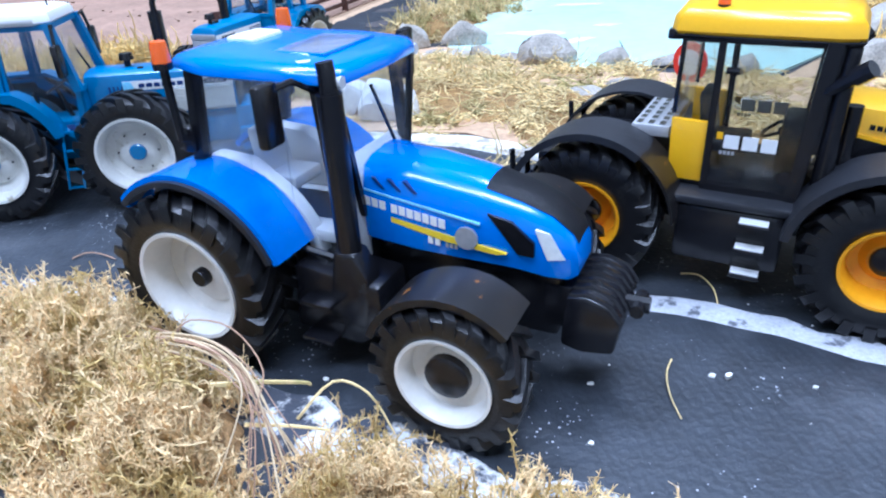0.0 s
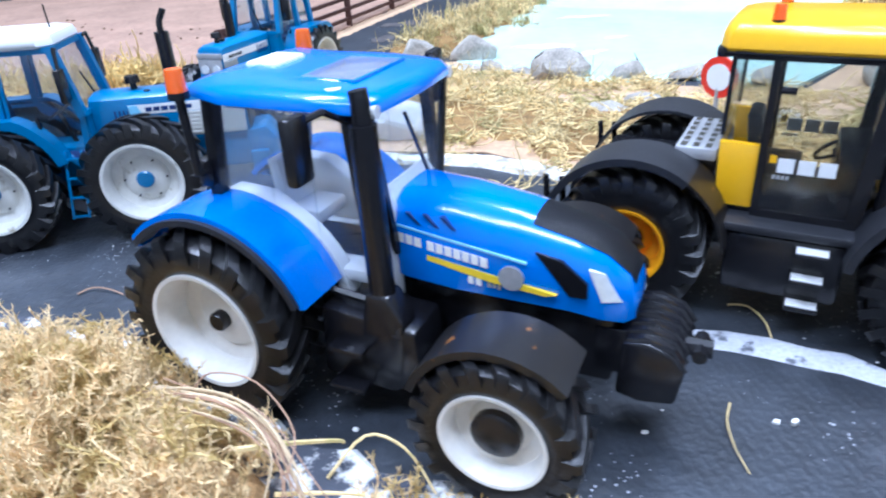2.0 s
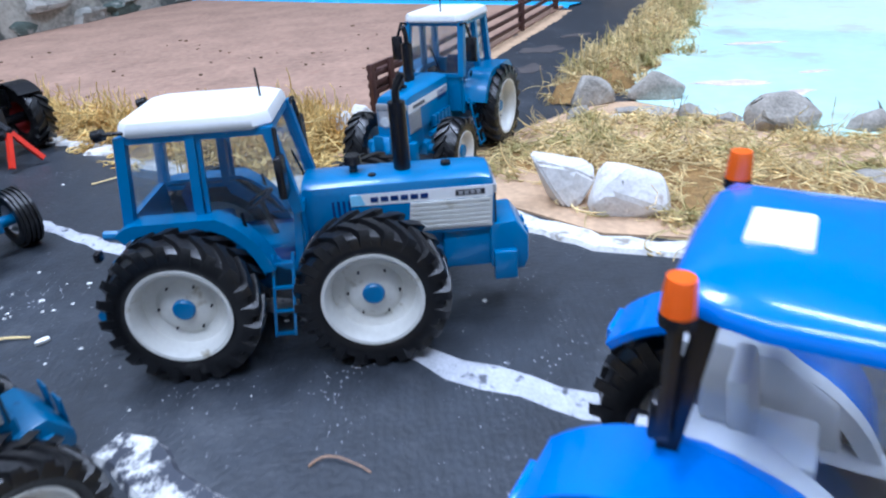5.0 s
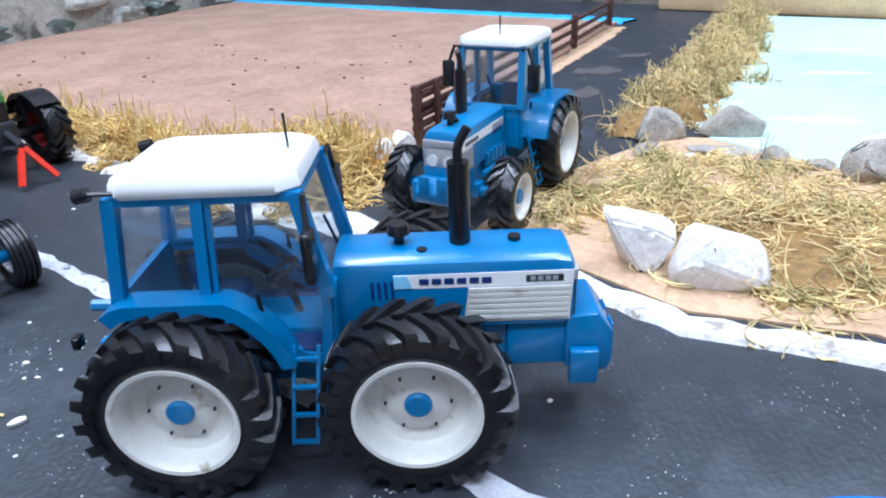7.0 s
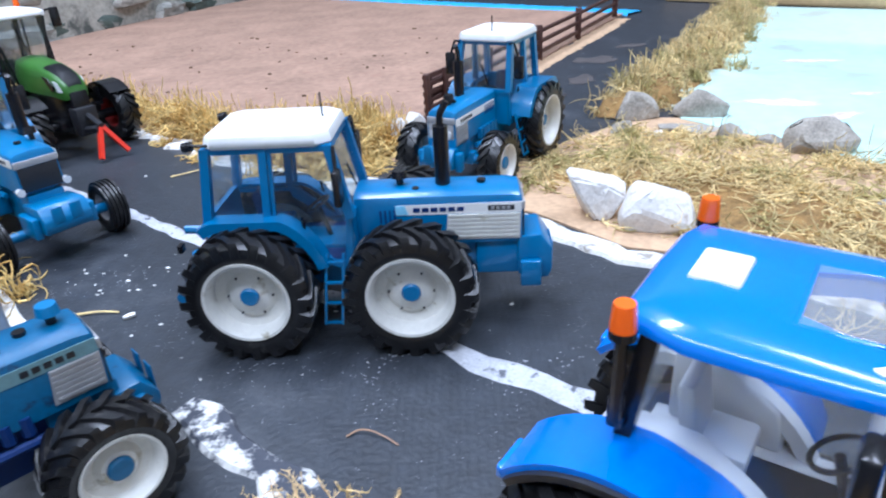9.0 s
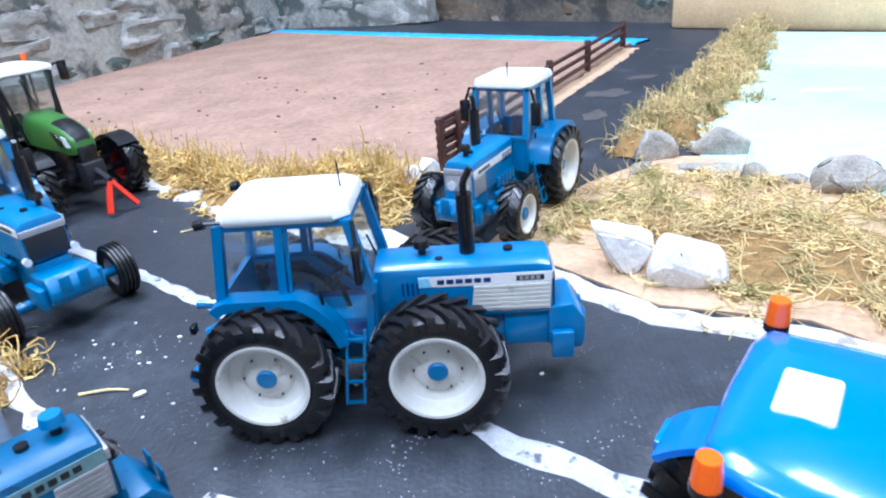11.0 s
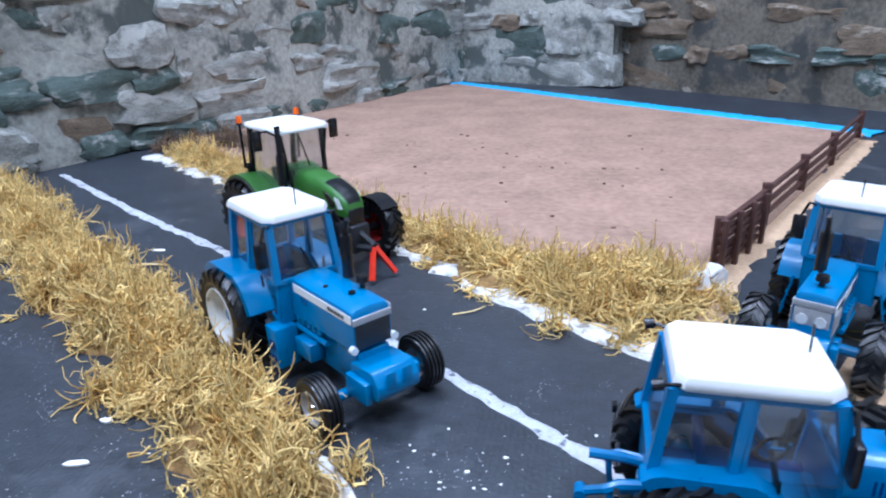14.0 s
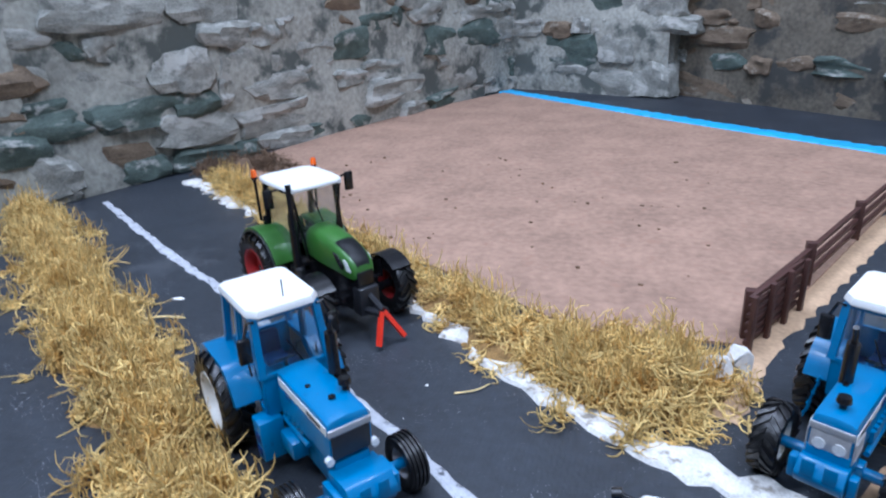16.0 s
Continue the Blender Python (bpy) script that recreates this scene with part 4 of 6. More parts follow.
def fast_tractor(label, m):
    """The yellow high-speed tractor with equal wheels."""
    t = thing("tractor", label, "toy tractor", m, "toy tractors on the roads")
    R, wb = 2.62, 9.2
    for s in (-1, 1):
        wheel(t, -0.4, s * 3.05, R, 2.1, 1.28, s, ORANGE_RIM, BLACK, 0.5, 20, 0.75)
        wheel(t, wb, s * 3.05, R, 2.1, 1.28, s, ORANGE_RIM, BLACK, 0.5, 20, 0.75)
    bm = B()
    box(bm, -3.3, 12.0, -1.2, 1.2, 1.9, 3.9, 0.2)
    part("chassis", bm, BLACK, t)
    for x in (-0.4, wb):
        bm = B()
        tube(bm, [(x, -2.6, R), (x, 2.6, R)], 0.5, 12)
        part("axle", bm, BLACK, t)
    for s in (-1, 1):
        bm = B()
        arch(bm, -0.35, R, R + 0.42, 155, 55, s * 4.0, s * 1.85, 0.12, 14, 0.14)
        part("rear_mudguard", bm, CHARCOAL, t)
        bm = B()
        arch(bm, -0.35, R, R + 0.42, 55, 5, s * 3.95, s * 1.85, 0.1, 8)
        part("mudguard_flap", bm, WORN, t)
        for x in (-3.4, -2.8):
            bm = B()
            tube(bm, [(x, s * 3.4, R + 1.1), (x - 0.05, s * 3.4, R + 2.0 if x < -2.5 else R + 2.4)], 0.12, 8)
            part("marker_lamp", bm, BLACK, t)
        bm = B()
        arch(bm, wb, R, R + 0.4, 172, 58, s * 4.0, s * 1.9, 0.12, 16, 0.14)
        part("front_mudguard", bm, CHARCOAL, t)
        # side box and steps
        bm = B()
        box(bm, 2.7, 6.2, min(s * 1.1, s * 3.1), max(s * 1.1, s * 3.1), 1.3, 3.4, 0.15)
        part("side_box", bm, BLACK, t)
        bm = B()
        box(bm, 2.4, 6.4, min(s * 1.8, s * 3.2), max(s * 1.8, s * 3.2), 3.45, 3.75, 0.08)
        part("side_ledge", bm, CHARCOAL, t)
        for z in (1.15, 2.1, 3.05):
            bm = B()
            box(bm, 4.75, 5.75, min(s * 3.0, s * 3.6), max(s * 3.0, s * 3.6), z, z + 0.14, 0.04)
            st = part("step", bm, BLACK, t)
            # Chrome treads in plain white: the bright reflection is in the colour.
            for k in range(3):
                bm = B()
                box(bm, 4.8, 5.7, s * (3.15 + k * 0.16) - 0.05, s * (3.15 + k * 0.16) + 0.05, z + 0.14, z + 0.19)
                part("step_tread", bm, WHITE, st, "chrome step tread, its bright reflection painted white")
    # rear deck
    bm = B()
    box(bm, -2.3, 2.0, -1.7, 1.7, 4.2, 4.7, 0.1)
    part("rear_deck", bm, BLACK, t)
    bm = B()
    box(bm, 0.6, 1.95, -2.0, 1.6, 5.3, 5.72, 0.06)
    dk = part("tread_plate_box", bm, SILVER, t, "silver tread-plate box")
    for i in range(6):
        for j in range(3):
            bm = B()
            box(bm, 0.75 + j * 0.4, 0.95 + j * 0.4, -1.9 + i * 0.58, -1.5 + i * 0.58, 5.72, 5.76)
            part("tread_mark", bm, CHROME, dk)
    # cab
    zt, h = 8.95, 2.25
    for s in (-1, 1):
        bm = B()
        prism(bm, [(2.1, 3.95), (3.25, 3.95), (3.25, 6.1), (2.0, 6.15)], s * h, s * (h - 0.25), 0.06)
        part("rear_side_panel", bm, YELLOW, t, "yellow rear cab panel")
        for p, q, w in (((3.35, s * h, 3.75), (3.3, s * h, zt), 0.22), ((2.05, s * (h - 0.15), 6.3), (2.1, s * (h - 0.15), zt), 0.14), ((6.15, s * h, 3.75), (6.45, s * h, zt), 0.42),
                        ((3.4, s * h, 3.85), (6.2, s * h, 3.85), 0.3), ((2.1, s * h, zt - 0.08), (6.5, s * h, zt - 0.08), 0.24), ((6.55, s * h * 0.95, 5.4), (6.7, s * h * 0.95, zt), 0.22)):
            post(t, p, q, w, BLACK, "cab_post")
        dr = pane(t, [(3.45, s * h, 3.9), (6.1, s * h, 3.9), (6.4, s * h, zt - 0.1), (3.4, s * h, zt - 0.1)], GLASS_DARK, "door")
        pane(t, [(2.1, s * (h - 0.05), 6.3), (3.3, s * (h - 0.05), 6.3), (3.3, s * (h - 0.05), zt - 0.1), (2.15, s * (h - 0.05), zt - 0.1)], GLASS_DARK)
        bm = B()
        y = s * (h + 0.04)
        bars(dr, 3.8, 5.3, 0.58, 0.46, s * (h + 0.03), 3, WHITE, 0, 0.18, 0.03)
        bars(dr, 3.7, 5.08, 0.13, 0.12, s * (h + 0.03), 4, SILVER, 0, 0.3, 0.03)
        box(bm, 3.55, 3.75, min(y, y + s * 0.02), max(y, y + s * 0.02), 5.6, 5.85)
        part("badge", bm, YELLOW, dr)
        bm = B()
        tube(bm, [(5.85, s * (h - 0.02), 4.5), (5.85, s * (h + 0.08), 4.5)], 0.24, 14)
        part("door_lock", bm, BLACK, dr)
        bm = B()
        tube(bm, [(3.55, s * (h + 0.1), 7.9), (3.95, s * (h + 0.12), 7.9)], 0.12, 8)
        part("door_hinge", bm, BLACK, t)
        bm = B()
        tube(bm, [(6.4, s * h, 7.4), (7.4, s * (h + 0.6), 8.3)], 0.2, 8)
        tube(bm, [(7.1, s * (h + 0.45), 8.05), (7.5, s * (h + 0.65), 8.4)], 0.28, 8)
        part("mirror", bm, BLACK, t)
        bm = B()
        box(bm, 6.5, 7.1, s * 2.0 - 0.2, s * 2.0 + 0.2, zt - 0.25, zt + 0.1, 0.06)
        part("roof_lamp", bm, BLACK, t)
        bm = B()
        box(bm, 1.55, 2.0, s * 2.0 - 0.25, s * 2.0 + 0.25, zt - 0.2, zt + 0.12, 0.06)
        part("rear_roof_lamp", bm, BLACK, t)
    pane(t, [(2.05, -h, 5.7), (2.05, h, 5.7), (2.1, h, zt), (2.1, -h, zt)], GLASS_DARK, "rear_window")
    pane(t, [(6.55, -h, 5.7), (6.55, h, 5.7), (6.65, h, zt), (6.65, -h, zt)], GLASS, "windscreen")
    bm = B()
    box(bm, 2.0, 6.6, -h + 0.15, h - 0.15, 3.7, 3.95, 0.05)
    part("cab_floor", bm, BLACK, t)
    seat(t, 3.7, 4.6, CHARCOAL, 5.4, 1.1)
    bm = B()
    box(bm, 5.4, 6.5, -1.2, 1.2, 4.0, 6.0, 0.2)
    part("dashboard", bm, BLACK, t)
    bm = B()
    plan = [(1.6, -1.9), (1.85, -2.4), (3.2, -2.45), (6.6, -2.45), (7.2, -2.2), (7.3, 0), (7.2, 2.2), (6.6, 2.45), (3.2, 2.45), (1.85, 2.4), (1.6, 1.9), (1.5, 0)]
    sec = [[(4.2 + (x - 4.2) * k, y * k, z) for x, y in plan] for z, k in ((zt, 0.97), (zt + 0.12, 1.0), (zt + 0.5, 0.98), (zt + 0.78, 0.9), (zt + 0.88, 0.75))]
    loft(bm, sec)
    rf = part("roof", bm, YELLOW, t, "glossy yellow cab roof")
    bm = B()
    sec = [[(4.2 + (x - 4.2) * k, y * k, z) for x, y in plan] for z, k in ((zt - 0.14, 0.98), (zt - 0.02, 1.005), (zt + 0.02, 1.0))]
    loft(bm, sec)
    part("roof_rim", bm, BLACK, rf)
    for s in (-1, 1):
        beacon(t, 3.1, s * 1.85, zt + 0.76, 0.78)
    # bonnet
    bm = B()
    secs = []
    for x, w, top, low in ((6.7, 1.45, 6.9, 4.6), (7.2, 1.5, 7.0, 4.6), (9.0, 1.45, 6.85, 4.5), (10.8, 1.4, 6.5, 4.3), (12.2, 1.3, 6.0, 4.0), (12.7, 1.15, 5.5, 3.8)):
        d = top - low
        secs.append([(x, -w, low), (x, -w, low + d * 0.7), (x, -w * 0.9, top - 0.15), (x, -w * 0.6, top), (x, 0, top + 0.06), (x, w * 0.6, top), (x, w * 0.9, top - 0.15), (x, w, low + d * 0.7), (x, w, low)])
    loft(bm, secs)
    b = part("bonnet", bm, YELLOW, t)
    for s in (-1, 1):
        bm = B()
        prism(bm, [(6.7, 4.5), (12.0, 3.9), (12.0, 4.4), (9.5, 5.6), (6.7, 6.1)], s * 1.35, s * 1.55)
        part("bonnet_side", bm, BLACK, b)
        bm = B()
        prism(bm, [(6.75, 6.2), (9.2, 5.75), (9.2, 5.65), (6.75, 6.08)], s * 1.5, s * 1.58)
        part("side_stripe", bm, YELLOW, b)
        for i in range(5):
            bm = B()
            x = 9.6 + i * 0.5
            prism(bm, [(x, 5.65 - i * 0.1), (x + 0.22, 5.65 - i * 0.1), (x + 0.45, 6.25 - i * 0.1), (x + 0.23, 6.25 - i * 0.1)], s * 1.38, s * 1.5)
            part("vent_slot", bm, BLACK, b)
        bars(b, 7.9, 6.2, 0.2, 0.16, s * 1.47, 7, BLACK, -0.02, 0.25, 0.05)
    bm = B()
    box(bm, 12.3, 13.4, -1.3, 1.3, 1.9, 4.0, 0.15)
    part("front_weight", bm, BLACK, t)
    bm = B()
    tube(bm, [(6.9, -2.2, 4.0), (6.9, -2.2, 7.2), (6.95, -2.2, 8.8)], 0.32, 12, 0.22)
    tube(bm, [(7.35, -1.8, 4.4), (7.35, -1.8, 7.0)], 0.26, 10)
    part("exhaust", bm, BLACK, t)
    return t

# ---------- setting ----------
ASPHALT = material("dark_asphalt_mat", (0.025, 0.03, 0.038), 0.5, vary=0.3, scale=14, bump=0.25, bump_scale=420, second=(0.052, 0.058, 0.068), second_amount=0.25, second_scale=9)
PASTURE = material("pinkish_brown_soil", (0.335, 0.205, 0.142), 0.9, vary=0.25, scale=14, bump=0.5, bump_scale=260, second=(0.33, 0.19, 0.13), second_amount=0.25, second_scale=60)
SAND = material("peach_bare_board", (0.5, 0.33, 0.2), 0.85, vary=0.2, scale=30, bump=0.2, bump_scale=200)
POND = material("pale_turquoise_water", (0.57, 0.82, 0.75), 0.3, vary=0.1, scale=9, second=(0.5, 0.62, 0.56), second_amount=0.3, second_scale=12, coat=0.4, bump=0.1, bump_scale=40)
LINE_PAINT = material("chalky_white_paint", (0.44, 0.45, 0.48), 0.7, vary=0.2, scale=90, second=(0.09, 0.095, 0.11), second_amount=0.3, second_scale=110, bump=0.3, bump_scale=500)
PLASTER = material("white_plaster", (0.66, 0.64, 0.6), 0.85, vary=0.2, scale=80, second=(0.3, 0.27, 0.23), second_amount=0.36, second_scale=90, bump=0.6, bump_scale=300)
FLAKED = material("flaking_white_paint", (0.68, 0.67, 0.64), 0.8, vary=0.15, scale=80, second=(0.05, 0.055, 0.07), second_amount=0.6, second_scale=75, bump=0.5, bump_scale=300)
STRIP_BLUE = material("light_blue_paint", (0.03, 0.4, 0.72), 0.5, vary=0.15, scale=40)
STONE_GREY = material("grey_stone", (0.275, 0.275, 0.245), 0.9, vary=0.45, scale=5, bump=0.9, bump_scale=14, second=(0.43, 0.42, 0.38), second_amount=0.45, second_scale=2.6)
STONE_DARK = material("dark_green_grey_stone", (0.085, 0.115, 0.1), 0.85, vary=0.45, scale=5, bump=0.9, bump_scale=14, second=(0.34, 0.34, 0.31), second_amount=0.3, second_scale=2.4)
STONE_BROWN = material("brown_stone", (0.17, 0.125, 0.085), 0.9, vary=0.45, scale=5, bump=0.9, bump_scale=14, second=(0.33, 0.29, 0.23), second_amount=0.25, second_scale=2.6)
MORTAR_DARK = material("dark_earth_mortar", (0.15, 0.13, 0.1), 0.95, vary=0.4, scale=14, bump=1.0, bump_scale=45, second=(0.06, 0.06, 0.055), second_amount=0.4, second_scale=9)
MORTAR = material("grey_lime_mortar", (0.36, 0.355, 0.31), 0.95, vary=0.35, scale=14, bump=1.0, bump_scale=45, second=(0.1, 0.11, 0.1), second_amount=0.45, second_scale=9)
ROCK = material("grey_rock", (0.32, 0.29, 0.245), 0.85, vary=0.35, scale=70, bump=0.7, bump_scale=160, second=(0.5, 0.48, 0.44), second_amount=0.2, second_scale=60)
WHITE_ROCK = material("white_rock", (0.68, 0.66, 0.63), 0.75, vary=0.15, scale=70, bump=0.6, bump_scale=160, second=(0.45, 0.38, 0.33), second_amount=0.25, second_scale=60)
STRAW = material("golden_straw", (0.77, 0.54, 0.195), 0.75, vary=0.22, scale=40, islands=0.36, second=(0.58, 0.34, 0.09), second_amount=0.42, second_scale=42)
STRAW_PALE = material("pale_straw", (0.74, 0.56, 0.26), 0.75, vary=0.22, scale=40, islands=0.36, second=(0.42, 0.35, 0.13), second_amount=0.42, second_scale=26)
# Straw darkened to brown: the shade deep between fibres is in the colour.
SHADED_CORE = material("shade_brown_straw_core", (0.26, 0.15, 0.05), 0.95, vary=0.5, scale=120, bump=1.0, bump_scale=300)
MOSS = material("dry_pale_moss", (0.86, 0.63, 0.33), 0.8, vary=0.22, scale=30, islands=0.16, second=(0.6, 0.42, 0.15), second_amount=0.5, second_scale=48)
# Moss body coloured darker than its sprigs, for the shade between them.
MOSS_SHADE = material("shade_brown_moss", (0.46, 0.27, 0.11), 0.95, vary=0.5, scale=120, bump=1.0, bump_scale=300)
DUST = material("brown_road_dust", (0.07, 0.06, 0.058), 0.9, vary=0.3, scale=60)
POND_SILT = material("pink_brown_silt", (0.6, 0.5, 0.44), 0.8, vary=0.3, scale=60)
STEM = material("dry_grass_stem", (0.56, 0.42, 0.25), 0.6, vary=0.15, scale=80)
STEM_BROWN = material("brown_grass_stem", (0.4, 0.24, 0.15), 0.6, vary=0.15, scale=80)
SCRUB = material("brown_scrub", (0.16, 0.1, 0.06), 0.9, vary=0.4, scale=60, islands=0.4)
FENCE = material("dark_brown_fence_plastic", (0.07, 0.028, 0.022), 0.5, vary=0.2)
PINE = material("pale_pine", (0.62, 0.44, 0.24), 0.6, vary=0.15, scale=25)
ROOM = material("whitewashed_wall", (0.55, 0.55, 0.53), 0.9, vary=0.12, scale=4)
CHIP = material("white_crumb", (0.75, 0.74, 0.7), 0.8, vary=0.1, islands=0.4)

nt = ASPHALT.node_tree
bsdf = nt.nodes["Principled BSDF"]
old = bsdf.inputs["Base Color"].links[0].from_socket
co = nt.nodes.new("ShaderNodeTexCoord")
spots = nt.nodes.new("ShaderNodeTexVoronoi")
spots.inputs["Scale"].default_value = 430
mask = nt.nodes.new("ShaderNodeTexNoise")
mask.inputs["Scale"].default_value, mask.inputs["Detail"].default_value = 26, 4
size = nt.nodes.new("ShaderNodeMapRange")
size.inputs["From Min"].default_value, size.inputs["From Max"].default_value = 0.42, 0.75
size.inputs["To Min"].default_value, size.inputs["To Max"].default_value = 0.0, 0.24
less = nt.nodes.new("ShaderNodeMath")
less.operation = "LESS_THAN"
dust = nt.nodes.new("ShaderNodeMix")
dust.data_type = "RGBA"
dust.inputs["B"].default_value = (0.4, 0.41, 0.44, 1)
for a, b in ((co.outputs["Object"], spots.inputs["Vector"]), (co.outputs["Object"], mask.inputs["Vector"]), (mask.outputs["Fac"], size.inputs["Value"]), (spots.outputs["Distance"], less.inputs[0]),
             (size.outputs[0], less.inputs[1]), (less.outputs[0], dust.inputs["Factor"]), (old, dust.inputs["A"]), (dust.outputs["Result"], bsdf.inputs["Base Color"])):
    nt.links.new(a, b)
wave = nt.nodes.new("ShaderNodeTexWave")
wave.inputs["Scale"].default_value, wave.inputs["Distortion"].default_value = 95, 0.6
ribs = nt.nodes.new("ShaderNodeBump")
ribs.inputs["Strength"].default_value, ribs.inputs["Distance"].default_value = 0.05, 0.001
nt.links.new(co.outputs["Object"], wave.inputs["Vector"])
nt.links.new(wave.outputs["Fac"], ribs.inputs["Height"])
nt.links.new(bsdf.inputs["Normal"].links[0].from_socket, ribs.inputs["Normal"])
nt.links.new(ribs.outputs[0], bsdf.inputs["Normal"])

bm = B()
slab(bm, [(-125, -95), (140, -95), (140, 170), (-125, 170)], -3, 0)
solid("ground", bm, ASPHALT, "dark grey asphalt mat under the whole model road", "ground", "structure")


bm = B()
slab(bm, [(-258, -258), (258, -258), (258, 258), (-258, 258)], -9, -3)
solid("floor", bm, ROOM, "pale concrete floor round the model", "floor", "structure")


def ragged(points, width, step=0.9, rough=0.35, seed=1):
    """A plan outline along a line, with uneven edges."""
    rnd = random.Random(seed)
    pts = []
    for (ax, ay), (bx, by) in zip(points, points[1:]):
        n = max(1, int(math.hypot(bx - ax, by - ay) / step))
        pts += [(ax + (bx - ax) * i / n, ay + (by - ay) * i / n) for i in range(n)]
    pts.append(points[-1])
    left, right = [], []
    for i, (x, y) in enumerate(pts):
        a, b = pts[max(i - 1, 0)], pts[min(i + 1, len(pts) - 1)]
        d = math.hypot(b[0] - a[0], b[1] - a[1]) or 1
        nx, ny = -(b[1] - a[1]) / d, (b[0] - a[0]) / d
        wl = width / 2 * (1 + rnd.uniform(-rough, rough))
        wr = width / 2 * (1 + rnd.uniform(-rough, rough))
        left.append((x + nx * wl, y + ny * wl))
        right.append((x - nx * wr, y - ny * wr))
    return left, right


def strip(name, points, width, z0, z1, mat, label, category, rough=0.35, seed=1, kind="structure"):
    left, right = ragged(points, width, rough=rough, seed=seed)
    bm = B()
    rows = [[bm.verts.new((*l, z0)), bm.verts.new((l[0] * 0.9 + r[0] * 0.1, l[1] * 0.9 + r[1] * 0.1, z1)), bm.verts.new((r[0] * 0.9 + l[0] * 0.1, r[1] * 0.9 + l[1] * 0.1, z1)), bm.verts.new((*r, z0))] for l, r in zip(left, right)]
    for a, b in zip(rows, rows[1:]):
        for j in range(3):
            bm.faces.new((a[j], a[j + 1], b[j + 1], b[j]))
    return solid(name, bm, mat, label, category, kind)


strip("centre_line", [(-71, 53.2), (-60.5, 46.3), (-47.7, 38.1), (-36.3, 31.5), (-24, 23.2), (-12.5, 15.2), (-9.9, 13.2), (-4, 8.9), (3, 3.6)], 0.9, 0.02, 0.08, LINE_PAINT, "worn white painted centre line on the road", "road line", 0.4, 3)
strip("centre_line", [(3.5, 3.2), (8.2, -0.4), (9.4, -1.4), (11.6, -2.9), (14.5, -4.7), (20, -9.0), (26.6, -14.0), (28.8, -15.0), (31.2, -17.2), (34, -19.4), (42, -25.5)], 1.2, 0.02, 0.08, LINE_PAINT, "worn white painted centre line on the road", "road line", 0.35, 4)
strip("road_edge_far", [(-66, 64.5), (-51.5, 55.4), (-34, 44), (-19, 33.6), (-11.5, 27.2), (-8.2, 24.6), (-4.9, 22.7), (-1.5, 20.4), (2.2, 18.6), (5.0, 17.6), (8.3, 15.6)], 1.9, 0.0, 0.22, PLASTER, "crumbling white plaster kerb along the road", "kerb", 0.8, 5)
strip("road_edge_corner", [(8.6, 15.2), (12.5, 12.2), (14.5, 9.8), (17.1, 7.3), (19.5, 6.1), (23, 5.0), (26.5, 2.2), (29, -1.2), (33, -4), (40, -8.5), (52, -16)], 1.5, 0.0, 0.22, PLASTER, "white plaster kerb curving round the lane mouth", "kerb", 0.3, 6)
strip("road_edge_near", [(-2.2, -3.9), (0.2, -5.6), (3, -7.8), (6.2, -10.2), (10, -13.6), (13.8, -17.2), (17.1, -19.4), (20, -21.6), (26, -26)], 1.9, 0.0, 0.18, FLAKED, "flaking white paint along the near road edge", "kerb", 0.5, 7)
strip("lay_by_edge", [(-2.2, -8.2), (-0.8, -9.2), (2.4, -11.6), (5, -13.4)], 1.6, 0.0, 0.15, FLAKED, "flaking white paint on the lay-by edge", "kerb", 0.5, 8)
strip("hedge_verge", [(-33, 15.5), (-26, 12.5), (-19, 8.2), (-13, 3.0), (-9.5, 0.2)], 1.1, 0.0, 0.12, PLASTER, "white painted verge beside the straw hedge", "kerb", 0.5, 9)
strip("hurdle_verge", [(3.5, 23.5), (6.8, 33.5), (12.5, 44), (19, 57), (26, 70), (34, 86)], 2.4, 0.0, 0.1, SAND, "bare sandy verge along the fence", "verge", 0.25, 10)

bm = B()
slab(bm, [(-66, 71), (-40, 54), (-23, 43), (-6, 32.5), (5.6, 33), (12.2, 45), (24, 69), (35, 90), (0, 116), (-38, 147), (-48.5, 127), (-59, 97)], 0.0, 0.25)
solid("pasture", bm, PASTURE, "bare pinkish-brown soil field beside the wall", "field", "structure")
bm = B()
slab(bm, [(27.5, 37), (27, 31), (36, 19), (43, 18), (49, 13), (60, 20), (85, 55), (92, 68), (52, 94)], 0.0, 0.2)
solid("pond", bm, POND, "pale turquoise painted pond with a glossy skin", "water", "structure")
bm = B()
slab(bm, [(8.5, 15.8), (13, 13.2), (17.5, 8.2), (24, 6), (29.5, -0.4), (42, -8), (70, -20), (80, 20), (60, 20), (49, 12), (36, 19), (30.5, 30.5), (24, 32), (17.5, 27), (11.5, 21)], 0.0, 0.12)
solid("bank", bm, SAND, "bare sandy bank between the kerb and the pond", "bank", "structure")
strip("blue_margin", [(-38, 149.5), (-25, 139), (-10, 127.5), (10, 111.5), (33, 94.5), (37, 90.5)], 4.2, 0.0, 0.35, STRIP_BLUE, "light blue painted strip behind the field", "strip", 0.25, 12)

